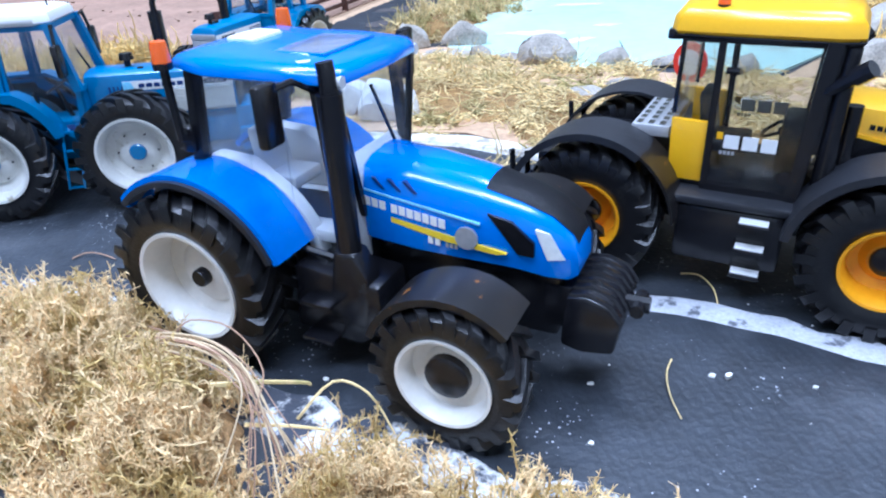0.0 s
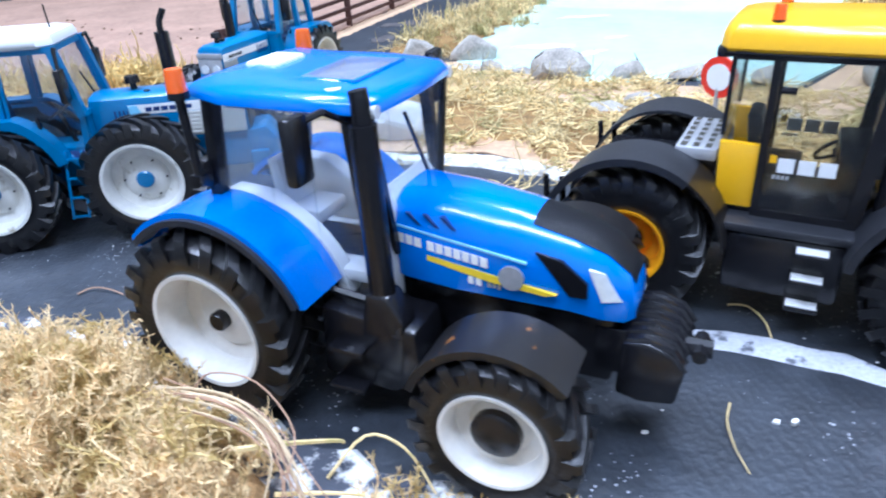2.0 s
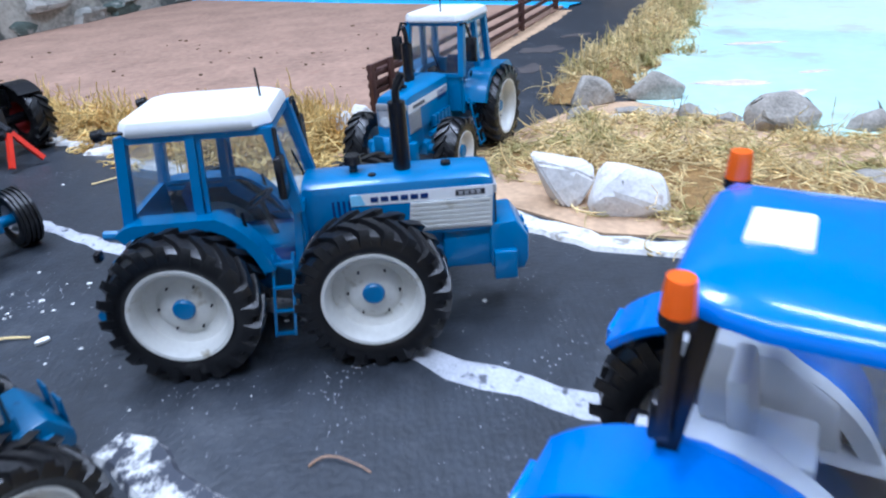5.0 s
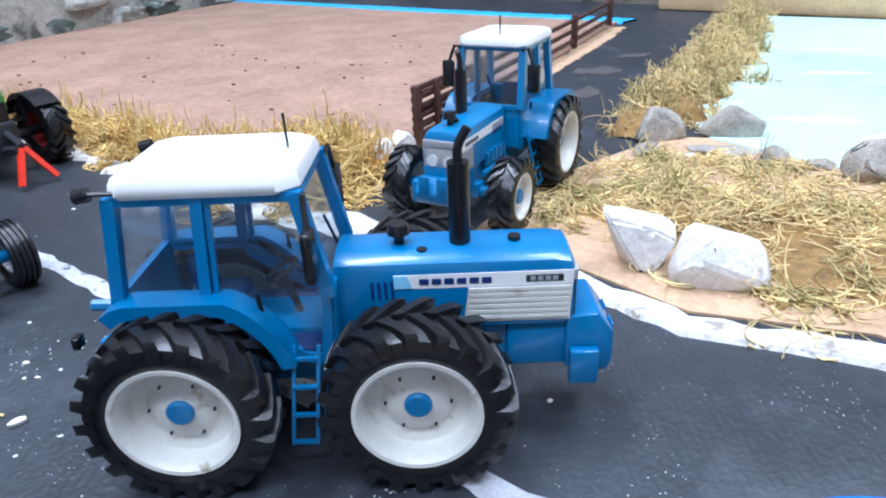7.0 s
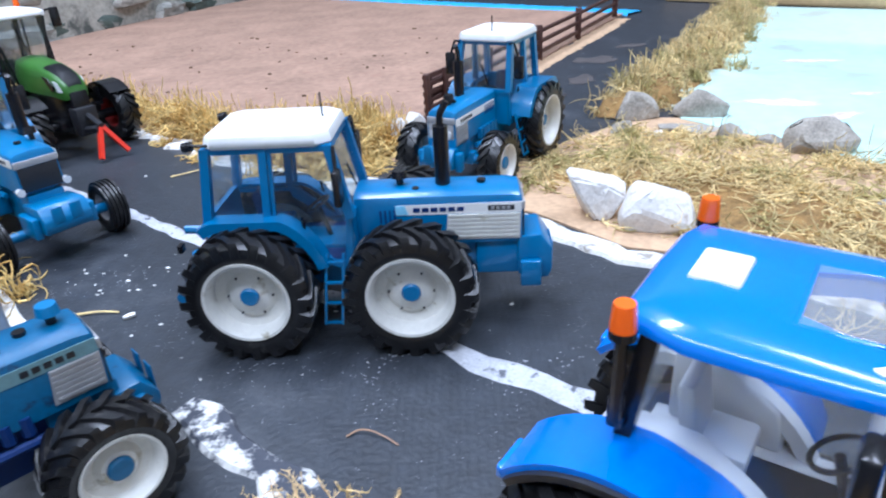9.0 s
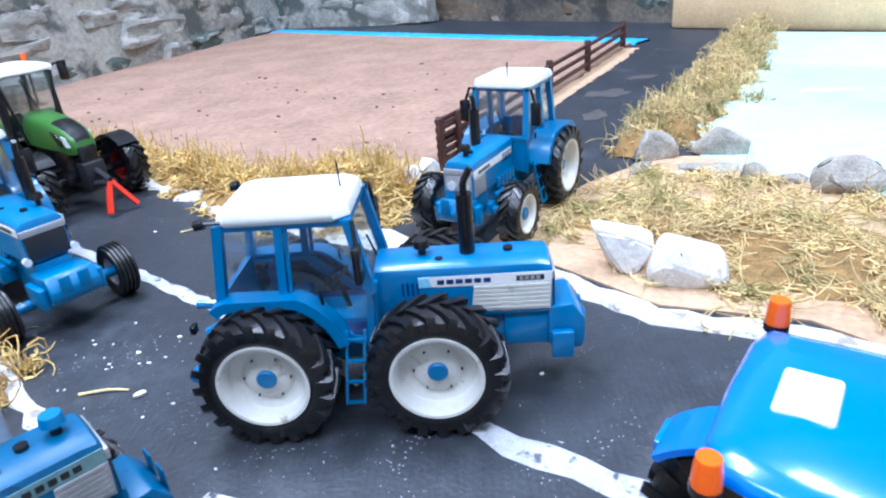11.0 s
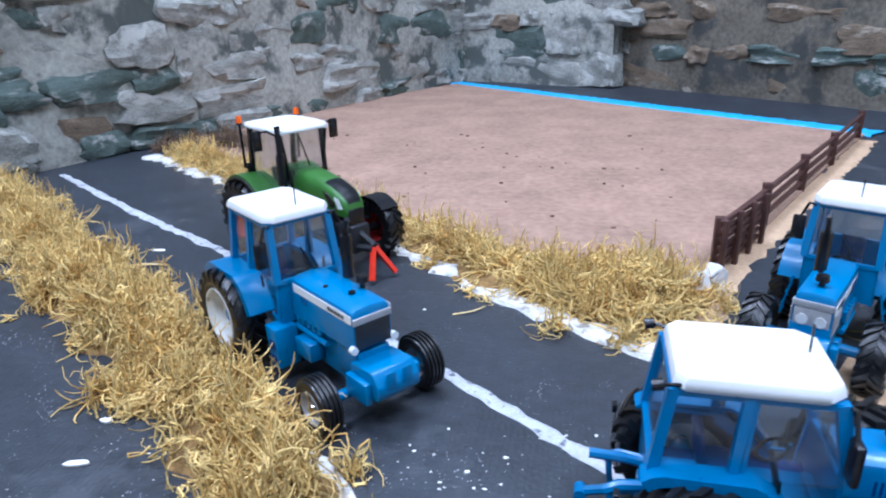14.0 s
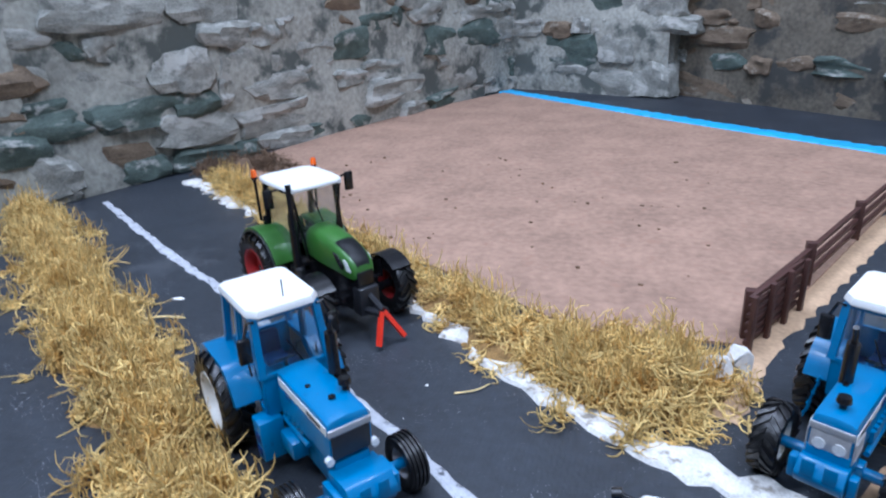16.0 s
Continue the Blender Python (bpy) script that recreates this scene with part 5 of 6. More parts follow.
# stone walls: a mortar core with single stones set into it
RND = random.Random(5)
STONES = []
for k in range(10):
    bm = B()
    bmesh.ops.create_cube(bm, size=1.0)
    bmesh.ops.subdivide_edges(bm, edges=bm.edges[:], cuts=4, use_grid_fill=True)
    for v in bm.verts:
        v.co = Vector([c * (1 - 0.1 * (abs(v.co[(i + 1) % 3]) > 0.4) - 0.06 * (abs(v.co[(i + 2) % 3]) > 0.4)) for i, c in enumerate(v.co)])
        v.co += noise.noise_vector(v.co * 2.1 + Vector((k * 7.3, 0, 0))) * 0.17
        v.co += noise.noise_vector(v.co * 5.5 + Vector((0, k * 3.1, 0))) * 0.05
    STONES.append([finish("stone", bm.copy(), mt, 28, 1.0) for mt in (STONE_GREY, STONE_DARK, STONE_BROWN)])
    bm.free()


def stone_wall(name, a, b, height, tone, label, seed, out=6.0, joint=None):
    """A rough wall from a to b in plan, its face on the left of the way."""
    rnd = random.Random(seed)
    ax, ay = a
    length = math.hypot(b[0] - ax, b[1] - ay)
    turn = math.degrees(math.atan2(b[1] - ay, b[0] - ax))
    bm = B()
    n, mrows = int(length / 4), 16
    grid = [[bm.verts.new((length * i / n, 1.6 * noise.noise((i * 0.4, j * 0.5, seed)), -1 + (height + 1) * j / mrows)) for j in range(mrows + 1)] for i in range(n + 1)]
    for i in range(n):
        for j in range(mrows):
            bm.faces.new((grid[i][j], grid[i + 1][j], grid[i + 1][j + 1], grid[i][j + 1]))
    box(bm, 0, length, -22, -3, -1, height)
    w = solid(name, bm, joint or MORTAR, label, "wall", "structure", m=at(ax, ay, 0, turn))
    z = -0.5
    while z < height:
        course = rnd.uniform(2.6, 7.5)
        x = -rnd.uniform(0, 6)
        while x < length:
            lw = course * rnd.uniform(1.2, 3.6)
            if rnd.random() > 0.1:
                pick = rnd.choices((0, 1, 2), tone)[0]
                ob = new("stone", rnd.choice(STONES)[pick])
                ob.parent = w
                ob.matrix_basis = Matrix.LocRotScale(Vector((x + lw / 2, rnd.uniform(-3.5, -2.0), z + course / 2 + rnd.uniform(-0.8, 0.8))) * CM,
                                                     Euler((rnd.uniform(-0.12, 0.12) + (math.pi if rnd.random() < 0.5 else 0), rnd.uniform(-0.1, 0.1), rnd.uniform(-0.08, 0.08))),
                                                     Vector((lw * 1.06, out, course * rnd.uniform(0.95, 1.15))) * CM)
            x += lw * rnd.uniform(0.98, 1.1)
        z += course
    return w




# loose rocks
def rock(name, x, y, sx, sy, sz, turn, mat, label, seed, sharp=0.3, taper=0.0):
    """An angular stone: the hull of random points, its edges worn."""
    rnd = random.Random(seed)
    bm = B()
    for k in range(26):
        v = Vector((rnd.gauss(0, 1), rnd.gauss(0, 1), rnd.gauss(0, 1))).normalized() * (1 - sharp * rnd.random())
        f = 1 - taper * max(0.0, v.z)
        bm.verts.new((v.x * sx * f, v.y * sy * f, max(v.z, -0.3) * sz + 0.28 * sz))
    hull = bmesh.ops.convex_hull(bm, input=bm.verts[:])
    bmesh.ops.delete(bm, geom=[v for v in bm.verts if not v.link_faces], context="VERTS")
    bmesh.ops.bevel(bm, geom=bm.edges[:], offset=0.07 * min(sx, sy, sz), segments=1, affect="EDGES")
    return solid(name, bm, mat, label, "rock", m=at(x, y, 0.05, turn), group="rocks round the pond", angle=18)


def wedge_stone():
    """The pale split stone standing on its narrow edge."""
    bm = B()
    for p in ((-1.9, 0.3, 3.1), (-1.5, 0.9, 2.9), (-1.7, -0.2, 2.6), (-0.9, -0.7, 1.1), (-0.2, -0.9, 0.0), (0.6, -0.8, 0.0), (1.6, -0.5, 1.3), (1.9, 0.5, 1.9), (1.2, 0.9, 2.2), (0.9, 1.3, 0.0), (-0.6, 1.2, 0.0), (0.2, -0.7, 2.2)):
        bm.verts.new(p)
    bmesh.ops.convex_hull(bm, input=bm.verts[:])
    bmesh.ops.bevel(bm, geom=bm.edges[:], offset=0.12, segments=2, affect="EDGES")
    return solid("rock", bm, WHITE_ROCK, "pale pointed stone leaning on the bank", "rock", m=at(16.6, 12.4, 0.05, 6), group="rocks round the pond", angle=18)


wedge_stone()
rock("rock", 19.7, 10.9, 2.7, 2.2, 2.6, -15, WHITE_ROCK, "pale pinkish-white lump of rock on the bank", 2, 0.22, 0.2)
rock("rock", 4.9, 29.0, 1.2, 1.0, 2.3, 10, WHITE_ROCK, "small white stone in the straw by the gate", 41)
rock("rock", 3.3, 27.4, 1.5, 1.0, 2.0, 10, WHITE_ROCK, "small white stone in the straw by the gate", 42)
rock("rock", 23.9, 27.0, 1.2, 0.5, 0.4, 5, WHITE_ROCK, "flat white stone chip at the pond's edge", 43)
for i, (x, y, sx, sy, sz, tn, tp) in enumerate(((23.4, 32.0, 3.0, 1.7, 2.0, 12, 0.2), (29.0, 31.6, 3.0, 1.6, 2.2, -12, 0.55), (26.2, 27.9, 3.6, 1.3, 0.55, -8, 0.1), (28.9, 25.4, 1.5, 1.0, 1.2, 20, 0.2), (21.6, 28.6, 1.5, 1.0, 0.9, 40, 0.2),
                                               (33.9, 22.2, 3.1, 2.1, 2.9, -18, 0.6), (31.3, 24.2, 1.5, 0.9, 0.7, 10, 0.2), (39.4, 20.0, 2.4, 1.5, 1.5, 8, 0.4), (43.5, 18.6, 2.6, 1.4, 1.0, 5, 0.3), (48, 15.0, 2.2, 1.5, 1.2, 30, 0.3), (55.5, 11.5, 3.2, 2.4, 2.6, 0, 0.4),
                                               (58.5, 8.8, 3.0, 2.2, 2.0, 40, 0.3), (61, 14, 3.4, 2.2, 2.4, 70, 0.3), (64, 21, 3.2, 2.4, 3.6, 20, 0.4), (33.5, 11.0, 2.2, 1.3, 0.8, -20, 0.1), (37.0, 12.8, 2.6, 1.4, 0.7, 15, 0.1), (43, 5.5, 2.2, 1.5, 0.9, 0, 0.1))):
    rock("rock", x, y, sx, sy, sz, tn, ROCK, "low flat grey stone slab" if sz < 0.8 else "grey angular rock at the pond's edge", 60 + i, 0.38, tp)


def patch(name, x, y, rx, ry, turn, mat, label, seed, z=0.03, kind="structure"):
    """A thin stain of soil with a ragged outline."""
    rnd = random.Random(seed)
    bm = B()
    slab(bm, [(rx * rnd.uniform(0.55, 1.15) * math.cos(a), ry * rnd.uniform(0.55, 1.15) * math.sin(a)) for a in (2 * math.pi * q / 22 for q in range(22))], 0.0, 0.03)
    return solid(name, bm, mat, label, "patch", kind, m=at(x, y, z, turn))


for i, (x, y, rx, ry, tn) in enumerate(((36.3, 34.2, 3.4, 1.3, -15), (39.0, 29.5, 2.4, 0.9, 20), (44.5, 36, 1.6, 0.6, 0), (46, 50, 4.0, 0.8, -8))):
    patch("silt_patch", x, y, rx, ry, tn, POND_SILT, "thin pinkish silt showing through the pond", 80 + i, 0.205)
for i, (x, y, rx, ry, tn) in enumerate(((24.6, 56.5, 3.0, 2.2, 20), (21.5, 47.0, 2.6, 1.4, 60), (30.5, 64, 2.4, 1.2, 10), (17.5, 40.5, 1.6, 0.8, 30))):
    patch("dusty_patch", x, y, rx, ry, tn, DUST, "dusty brown stain on the lane", 90 + i, 0.01)


# ---------- straw: many single curved fibres ----------
def fibres(name, label, places, mat, length=(1.2, 3.0), radius=0.035, curl=1.2, rise=0.6, category="straw", seed=1, k=6, lock=1, spread=0.3, loop=0.5):
    """places: array of n rows (x, y, z). Each row grows one curved fibre of three-sided section; lock: fibres that share a bend."""
    rng = np.random.default_rng(seed)
    p = np.asarray(places, float)
    n = len(p)
    ln = rng.uniform(*length, n)
    az = rng.uniform(0, 2 * np.pi, n)
    el = rng.uniform(-0.1, rise, n) * np.pi / 2
    daz, del_ = rng.normal(0, curl, n), rng.normal(-0.25, curl * loop, n)
    if lock > 1:
        own = rng.integers(0, n // lock, n)
        p = p[own] + rng.normal(0, spread, (n, 3)) * (1, 1, 0.5)
        p[:, 2] = np.maximum(p[:, 2], 0.05)
        az, el = az[own] + rng.normal(0, 0.4, n), el[own] + rng.normal(0, 0.25, n)
        daz, del_ = daz[own] + rng.normal(0, curl * 0.3, n), del_[own] + rng.normal(0, curl * loop * 0.45, n)
    pos = np.zeros((n, k, 3))
    pos[:, 0] = p
    for i in range(1, k):
        az, el = az + daz / k * 2, el + del_ / k * 2
        step = np.stack([np.cos(el) * np.cos(az), np.cos(el) * np.sin(az), np.sin(el)], 1) * (ln / (k - 1))[:, None]
        pos[:, i] = pos[:, i - 1] + step
        pos[:, i, 2] = np.maximum(pos[:, i, 2], 0.06)
    d = np.gradient(pos, axis=1)
    d /= np.linalg.norm(d, axis=2, keepdims=True) + 1e-9
    u = np.cross(d, np.array([0.3, 0.2, 0.93]))
    u /= np.linalg.norm(u, axis=2, keepdims=True) + 1e-9
    v = np.cross(d, u)
    rad = radius * rng.uniform(0.6, 1.4, n)[:, None, None] * np.linspace(1, 0.45, k)[None, :, None]
    rings = np.stack([pos + (u * np.cos(a) + v * np.sin(a)) * rad for a in (0, 2.094, 4.189)], 2)
    verts = rings.reshape(-1, 3) * CM
    base = (np.arange(n) * k * 3)[:, None, None, None]
    i, j = np.meshgrid(np.arange(k - 1), np.arange(3), indexing="ij")
    quad = np.stack([i * 3 + j, i * 3 + (j + 1) % 3, (i + 1) * 3 + (j + 1) % 3, (i + 1) * 3 + j], 2)[None]
    faces = (base + quad).reshape(-1, 4)
    me = bpy.data.meshes.new(name)
    me.vertices.add(len(verts))
    me.vertices.foreach_set("co", verts.ravel())
    me.loops.add(faces.size)
    me.loops.foreach_set("vertex_index", faces.ravel().astype(np.int32))
    me.polygons.add(len(faces))
    me.polygons.foreach_set("loop_start", np.arange(0, faces.size, 4, dtype=np.int32))
    me.polygons.foreach_set("use_smooth", np.ones(len(faces), bool))
    me.update(calc_edges=True)
    me.materials.append(mat)
    tagged(new(name, me), label, category, kind="stuff")
    return pos


def along(points, width, n, height, seed, clump=0.35, per=28):
    """Places scattered over a band, heaped towards its middle in uneven clumps. width: one number or one a point."""
    rng = np.random.default_rng(seed)
    pts = np.asarray(points, float)
    wid = np.asarray(width, float) if np.ndim(width) else np.full(len(pts), float(width))
    seg = np.linalg.norm(np.diff(pts, axis=0), axis=1)
    s = np.concatenate([[0], np.cumsum(seg)])
    t = rng.uniform(0, s[-1], n)
    x, y = np.interp(t, s, pts[:, 0]), np.interp(t, s, pts[:, 1])
    w = np.interp(t, s, wid)
    m = max(12, n // per)
    pick = rng.integers(0, m, n)
    ct, co_, ch = rng.uniform(0, s[-1], m), np.clip(rng.normal(0, 0.48, m), -1.1, 1.1), rng.uniform(0.55, 1.3, m)
    t = np.clip(ct[pick] + rng.normal(0, 0.42, n), 0, s[-1])
    off = co_[pick] + rng.normal(0, 0.42, n) / np.maximum(np.interp(t, s, wid) / 2, 0.5)
    x, y, w = np.interp(t, s, pts[:, 0]), np.interp(t, s, pts[:, 1]), np.interp(t, s, wid)
    idx = np.clip(np.searchsorted(s, t) - 1, 0, len(seg) - 1)
    d = (np.diff(pts, axis=0) / seg[:, None])[idx]
    lump = 0.75 + clump * np.sin(t * 0.9 + 1.3) * np.sin(t * 0.37 + off * 2.0)
    top = height * lump * ch[pick] * np.clip(1 - np.abs(off) ** 2.2, 0.12, 1) * np.clip(np.minimum(t, s[-1] - t) / 3.0 + 0.25, 0.25, 1)
    z = top * rng.uniform(0.3, 1.05, n)
    ww = w / 2 * (1 + 0.22 * np.sin(t * 0.8 + 2) + 0.1 * np.sin(t * 2.1))
    return np.stack([x - d[:, 1] * off * ww, y + d[:, 0] * off * ww, z + 0.05], 1)


def heap(name, points, width, height, label, seed, mat=None):
    """The matted body under the fibres: a long uneven mound."""
    pts = np.asarray(points, float)
    wid = np.asarray(width, float) if np.ndim(width) else np.full(len(pts), float(width))
    seg = np.linalg.norm(np.diff(pts, axis=0), axis=1)
    s = np.concatenate([[0], np.cumsum(seg)])
    n = max(8, int(s[-1] / 0.8))
    bm = B()
    rows = []
    for i in range(n + 1):
        t = s[-1] * i / n
        x, y, w = (np.interp(t, s, a) for a in (pts[:, 0], pts[:, 1], wid))
        k = min(max(int(np.searchsorted(s, t)) - 1, 0), len(seg) - 1)
        dx, dy = (pts[k + 1] - pts[k]) / seg[k]
        end = min(1.0, min(t, s[-1] - t) / 1.5 + 0.1)
        row = []
        for j in range(13):
            o = j / 6 - 1
            lump = 0.75 + 0.35 * math.sin(t * 0.9 + 1.3) * math.sin(t * 0.37 + o * 2)
            ww = w / 2 * 0.74 * (1 + 0.22 * math.sin(t * 0.8 + 2) + 0.1 * math.sin(t * 2.1)) * (0.4 + 0.6 * end)
            z = height * 0.72 * lump * (1 - abs(o) ** 2.2) * end * (1 + 0.5 * noise.noise((x * 0.8, y * 0.8 + j * 0.5, seed)))
            row.append(bm.verts.new((x - dy * o * ww + 0.25 * noise.noise((t, j, seed)), y + dx * o * ww, max(z, 0.01) if 0 < j < 12 else 0.0)))
        rows.append(row)
    for a, b in zip(rows, rows[1:]):
        for j in range(12):
            bm.faces.new((a[j], a[j + 1], b[j + 1], b[j]))
    return solid(name, bm, mat or SHADED_CORE, label, "moss" if mat is MOSS_SHADE else "soil" if mat else "straw", "stuff")


HEDGE = [(-78, 47), (-66, 39), (-55, 31), (-46, 24.5), (-38, 18.8), (-31, 14.5), (-25, 10), (-20, 6.2), (-16.2, 2.8), (-14.5, 1.0)]
HEDGE_W = [5, 6, 7, 7.5, 7.5, 7, 7, 7.5, 6.5, 4.5]
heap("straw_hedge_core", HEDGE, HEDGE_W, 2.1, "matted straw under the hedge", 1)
fibres("straw_hedge", "golden straw fibres heaped as a low hedge", along(HEDGE, HEDGE_W, 16000, 2.9, 1), STRAW, (0.9, 3.2), 0.064, 3.4, 0.36, seed=1, lock=7, loop=0.4, spread=0.24)
FAR = [(-62, 66), (-50, 57), (-36, 47), (-25, 40.5), (-17, 34.5), (-10, 29.5), (-3.5, 27), (1.0, 27.5), (3.6, 30)]
FAR_W = [4, 4, 4.5, 5, 6, 9, 11, 11, 6]
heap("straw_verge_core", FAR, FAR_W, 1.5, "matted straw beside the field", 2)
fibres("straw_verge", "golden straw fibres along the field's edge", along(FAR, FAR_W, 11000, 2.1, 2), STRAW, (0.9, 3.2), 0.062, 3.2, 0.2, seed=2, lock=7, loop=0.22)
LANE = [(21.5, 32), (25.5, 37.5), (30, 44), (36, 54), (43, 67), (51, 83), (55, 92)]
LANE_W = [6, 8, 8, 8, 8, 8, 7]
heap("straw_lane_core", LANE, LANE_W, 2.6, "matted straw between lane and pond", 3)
fibres("straw_lane", "golden straw fibres between the lane and the pond", along(LANE, LANE_W, 8000, 2.9, 3), STRAW_PALE, (0.6, 2.2), 0.055, 3.4, 0.6, seed=3, k=5, lock=8)
BANK = [(13.5, 21.5), (19, 19.5), (25, 15), (31, 9.5), (38, 4.0), (46, -1.5), (56, -6), (66, -10)]
BANK_W = [8, 12, 16, 18, 17, 17, 17, 18]
fibres("straw_shore", "pale straw fibres strewn among the shore rocks", along([(18.5, 25), (24, 25.2), (30, 22), (38, 16), (47, 10.5), (56, 6)], 7, 2600, 0.6, 14), STRAW_PALE, (0.8, 2.8), 0.045, 2.6, 0.1, seed=14, k=5, lock=6, loop=0.12)
heap("straw_bank_core", BANK, BANK_W, 0.9, "matted straw on the bank", 4)
fibres("straw_bank", "pale straw fibres matted over the bank", along(BANK, BANK_W, 10000, 0.9, 4), STRAW_PALE, (1.0, 3.6), 0.052, 3.0, 0.08, seed=4, k=6, lock=8, spread=0.4, loop=0.12)
EAST = [(62, 14), (72, 28), (84, 46), (94, 62), (102, 76)]
heap("straw_east_core", EAST, 12, 1.6, "matted straw beyond the pond", 5)
fibres("straw_east", "golden straw fibres beyond the pond", along(EAST, 12, 3000, 1.9, 5), STRAW, (1.0, 2.4), 0.1, 2.2, 0.8, seed=5, k=5, lock=5)
NEAR = [(4.2, -12.0), (6.6, -14.0), (9.4, -16.4), (11.1, -19.2), (11.9, -24), (12, -27)]
NEAR_W = [3, 5.2, 6.3, 6.2, 6.2, 6]
heap("moss_mound_core", NEAR, NEAR_W, 2.9, "matted dry moss of the near mound", 6, MOSS_SHADE)


def sprigs(name, label, places, n_twigs, seed, length=(0.6, 1.7)):
    """Moss: curved stems, each set with many short side twigs."""
    pos = fibres(name + "_stems", label, places, MOSS, length, 0.034, 2.0, 0.9, "moss", seed, 6, 4, 0.25)
    rng = np.random.default_rng(seed + 50)
    a = rng.integers(0, len(pos), n_twigs)
    f = rng.uniform(0.1, 5, n_twigs)
    i0 = np.minimum(f.astype(int), 4)
    p = pos[a, i0] + (pos[a, i0 + 1] - pos[a, i0]) * (f - i0)[:, None]
    fibres(name + "_twigs", label, p, MOSS, (0.08, 0.25), 0.019, 1.0, 1.0, "moss", seed + 1, 2)


sprigs("moss_mound", "dry pale moss heaped beside the road", along(NEAR, NEAR_W, 4600, 3.3, 6, 0.5, 60), 140000, 6)
TAIL = [(14.2, -20.4), (15.6, -20.9), (17.4, -21.8), (19.6, -23.0), (23, -25.2)]
TAIL_W = [3.4, 3.6, 2.8, 2.2, 2]
heap("moss_tuft_core", TAIL, TAIL_W, 1.3, "matted dry moss along the near road edge", 26, MOSS_SHADE)
sprigs("moss_tufts", "dry moss tufts along the near road edge", along(TAIL, TAIL_W, 900, 1.7, 7), 26000, 7)
sprigs("moss_sprigs", "stray dry moss sprigs beside the mound", along([(2.5, -9.4), (5.5, -10.6), (8, -11.6)], 2.0, 90, 0.8, 9), 1600, 9, (0.8, 2.0))
SCRUBS = [(-69, 70), (-62, 72), (-54, 73)]
heap("soil_bank", SCRUBS, 7, 2.6, "low bank of brown soil at the foot of the wall", 18, SCRUB)
fibres("brown_scrub", "brown scrub at the foot of the wall", along(SCRUBS, 7, 1500, 2.2, 8), SCRUB, (0.8, 2.4), 0.07, 1.5, 0.3, "scrub", seed=8, k=4)
PILE = [(-7, 26.6), (-3, 26.6), (0.5, 26.2), (3.2, 26.0)]
heap("straw_pile_core", PILE, [8, 10, 10, 7], 1.9, "matted straw heaped beside the gate", 19)
fibres("straw_pile", "golden straw heaped loosely beside the field gate", along(PILE, [9, 11.5, 11, 8], 5200, 2.4, 20), STRAW, (1.2, 3.4), 0.065, 3.2, 0.2, seed=20, lock=6, loop=0.24)

# ---------- fence ----------
def fence():
    f = thing("fence", "dark brown plastic post-and-rail field fence", "fence", at(0, 0))
    line = [(5.9, 34.2), (11.6, 45.0), (18.0, 57.5), (24.6, 70.2), (33.0, 87)]
    for i, (x, y) in enumerate(line):
        bm = B()
        box(bm, x - 0.38, x + 0.38, y - 0.38, y + 0.38, 0, 4.1, 0.06)
        part("post", bm, FENCE, f)
    for (ax, ay), (bx, by) in zip(line, line[1:]):
        for z in (1.0, 2.2, 3.4):
            bm = B()
            tube(bm, [(ax, ay, z), (bx, by, z + 0.05)], 0.27, 4)
            part("rail", bm, FENCE, f)
    return f


def hurdle():
    """The close-boarded gate at the head of the fence."""
    g = thing("gate", "dark brown plastic field gate at the lane mouth", "gate", at(5.7, 32.3, 0, 60))
    for x in (0, 3.0, 6.0, 9.0):
        bm = B()
        box(bm, x - 0.28, x + 0.28, -0.45, -0.1, 0, 4.5, 0.05)
        part("upright", bm, FENCE, g)
    for z in (0.5, 1.2, 1.9, 2.6, 3.3, 4.0):
        bm = B()
        box(bm, 0, 9.0, -0.05, 0.22, z, z + 0.38, 0.04)
        part("board", bm, FENCE, g)
    return g


fence()
hurdle()

# ---------- road sign behind the yellow tractor ----------
sg = thing("road_sign", "round red-and-white toy road sign on a post", "road sign", at(35.2, 0.6, 0, -65))
bm = B()
tube(bm, [(0, 0.0, 0), (0, 0.0, 4.2)], 0.12, 8)
part("sign_post", bm, SILVER, sg)
bm = B()
lathe_y(bm, [(0, -0.06), (1.05, -0.06), (1.05, 0.06), (0, 0.06)], 0, 4.75, 32)
dsc = part("sign_disc", bm, RED, sg, "red sign disc")
bm = B()
lathe_y(bm, [(0, -0.1), (0.68, -0.1), (0.68, -0.06)], 0, 4.75, 32)
part("sign_face", bm, WHITE, dsc, "white centre of the sign")

# ---------- pale wooden board against the back wall ----------
bm = B()
box(bm, 0, 75, -3, 0.5, 0, 5.5, 0.6)
solid("wooden_board", bm, PINE, "pale pine board lying against the back wall", "board", m=at(47, 106, 0, -39))

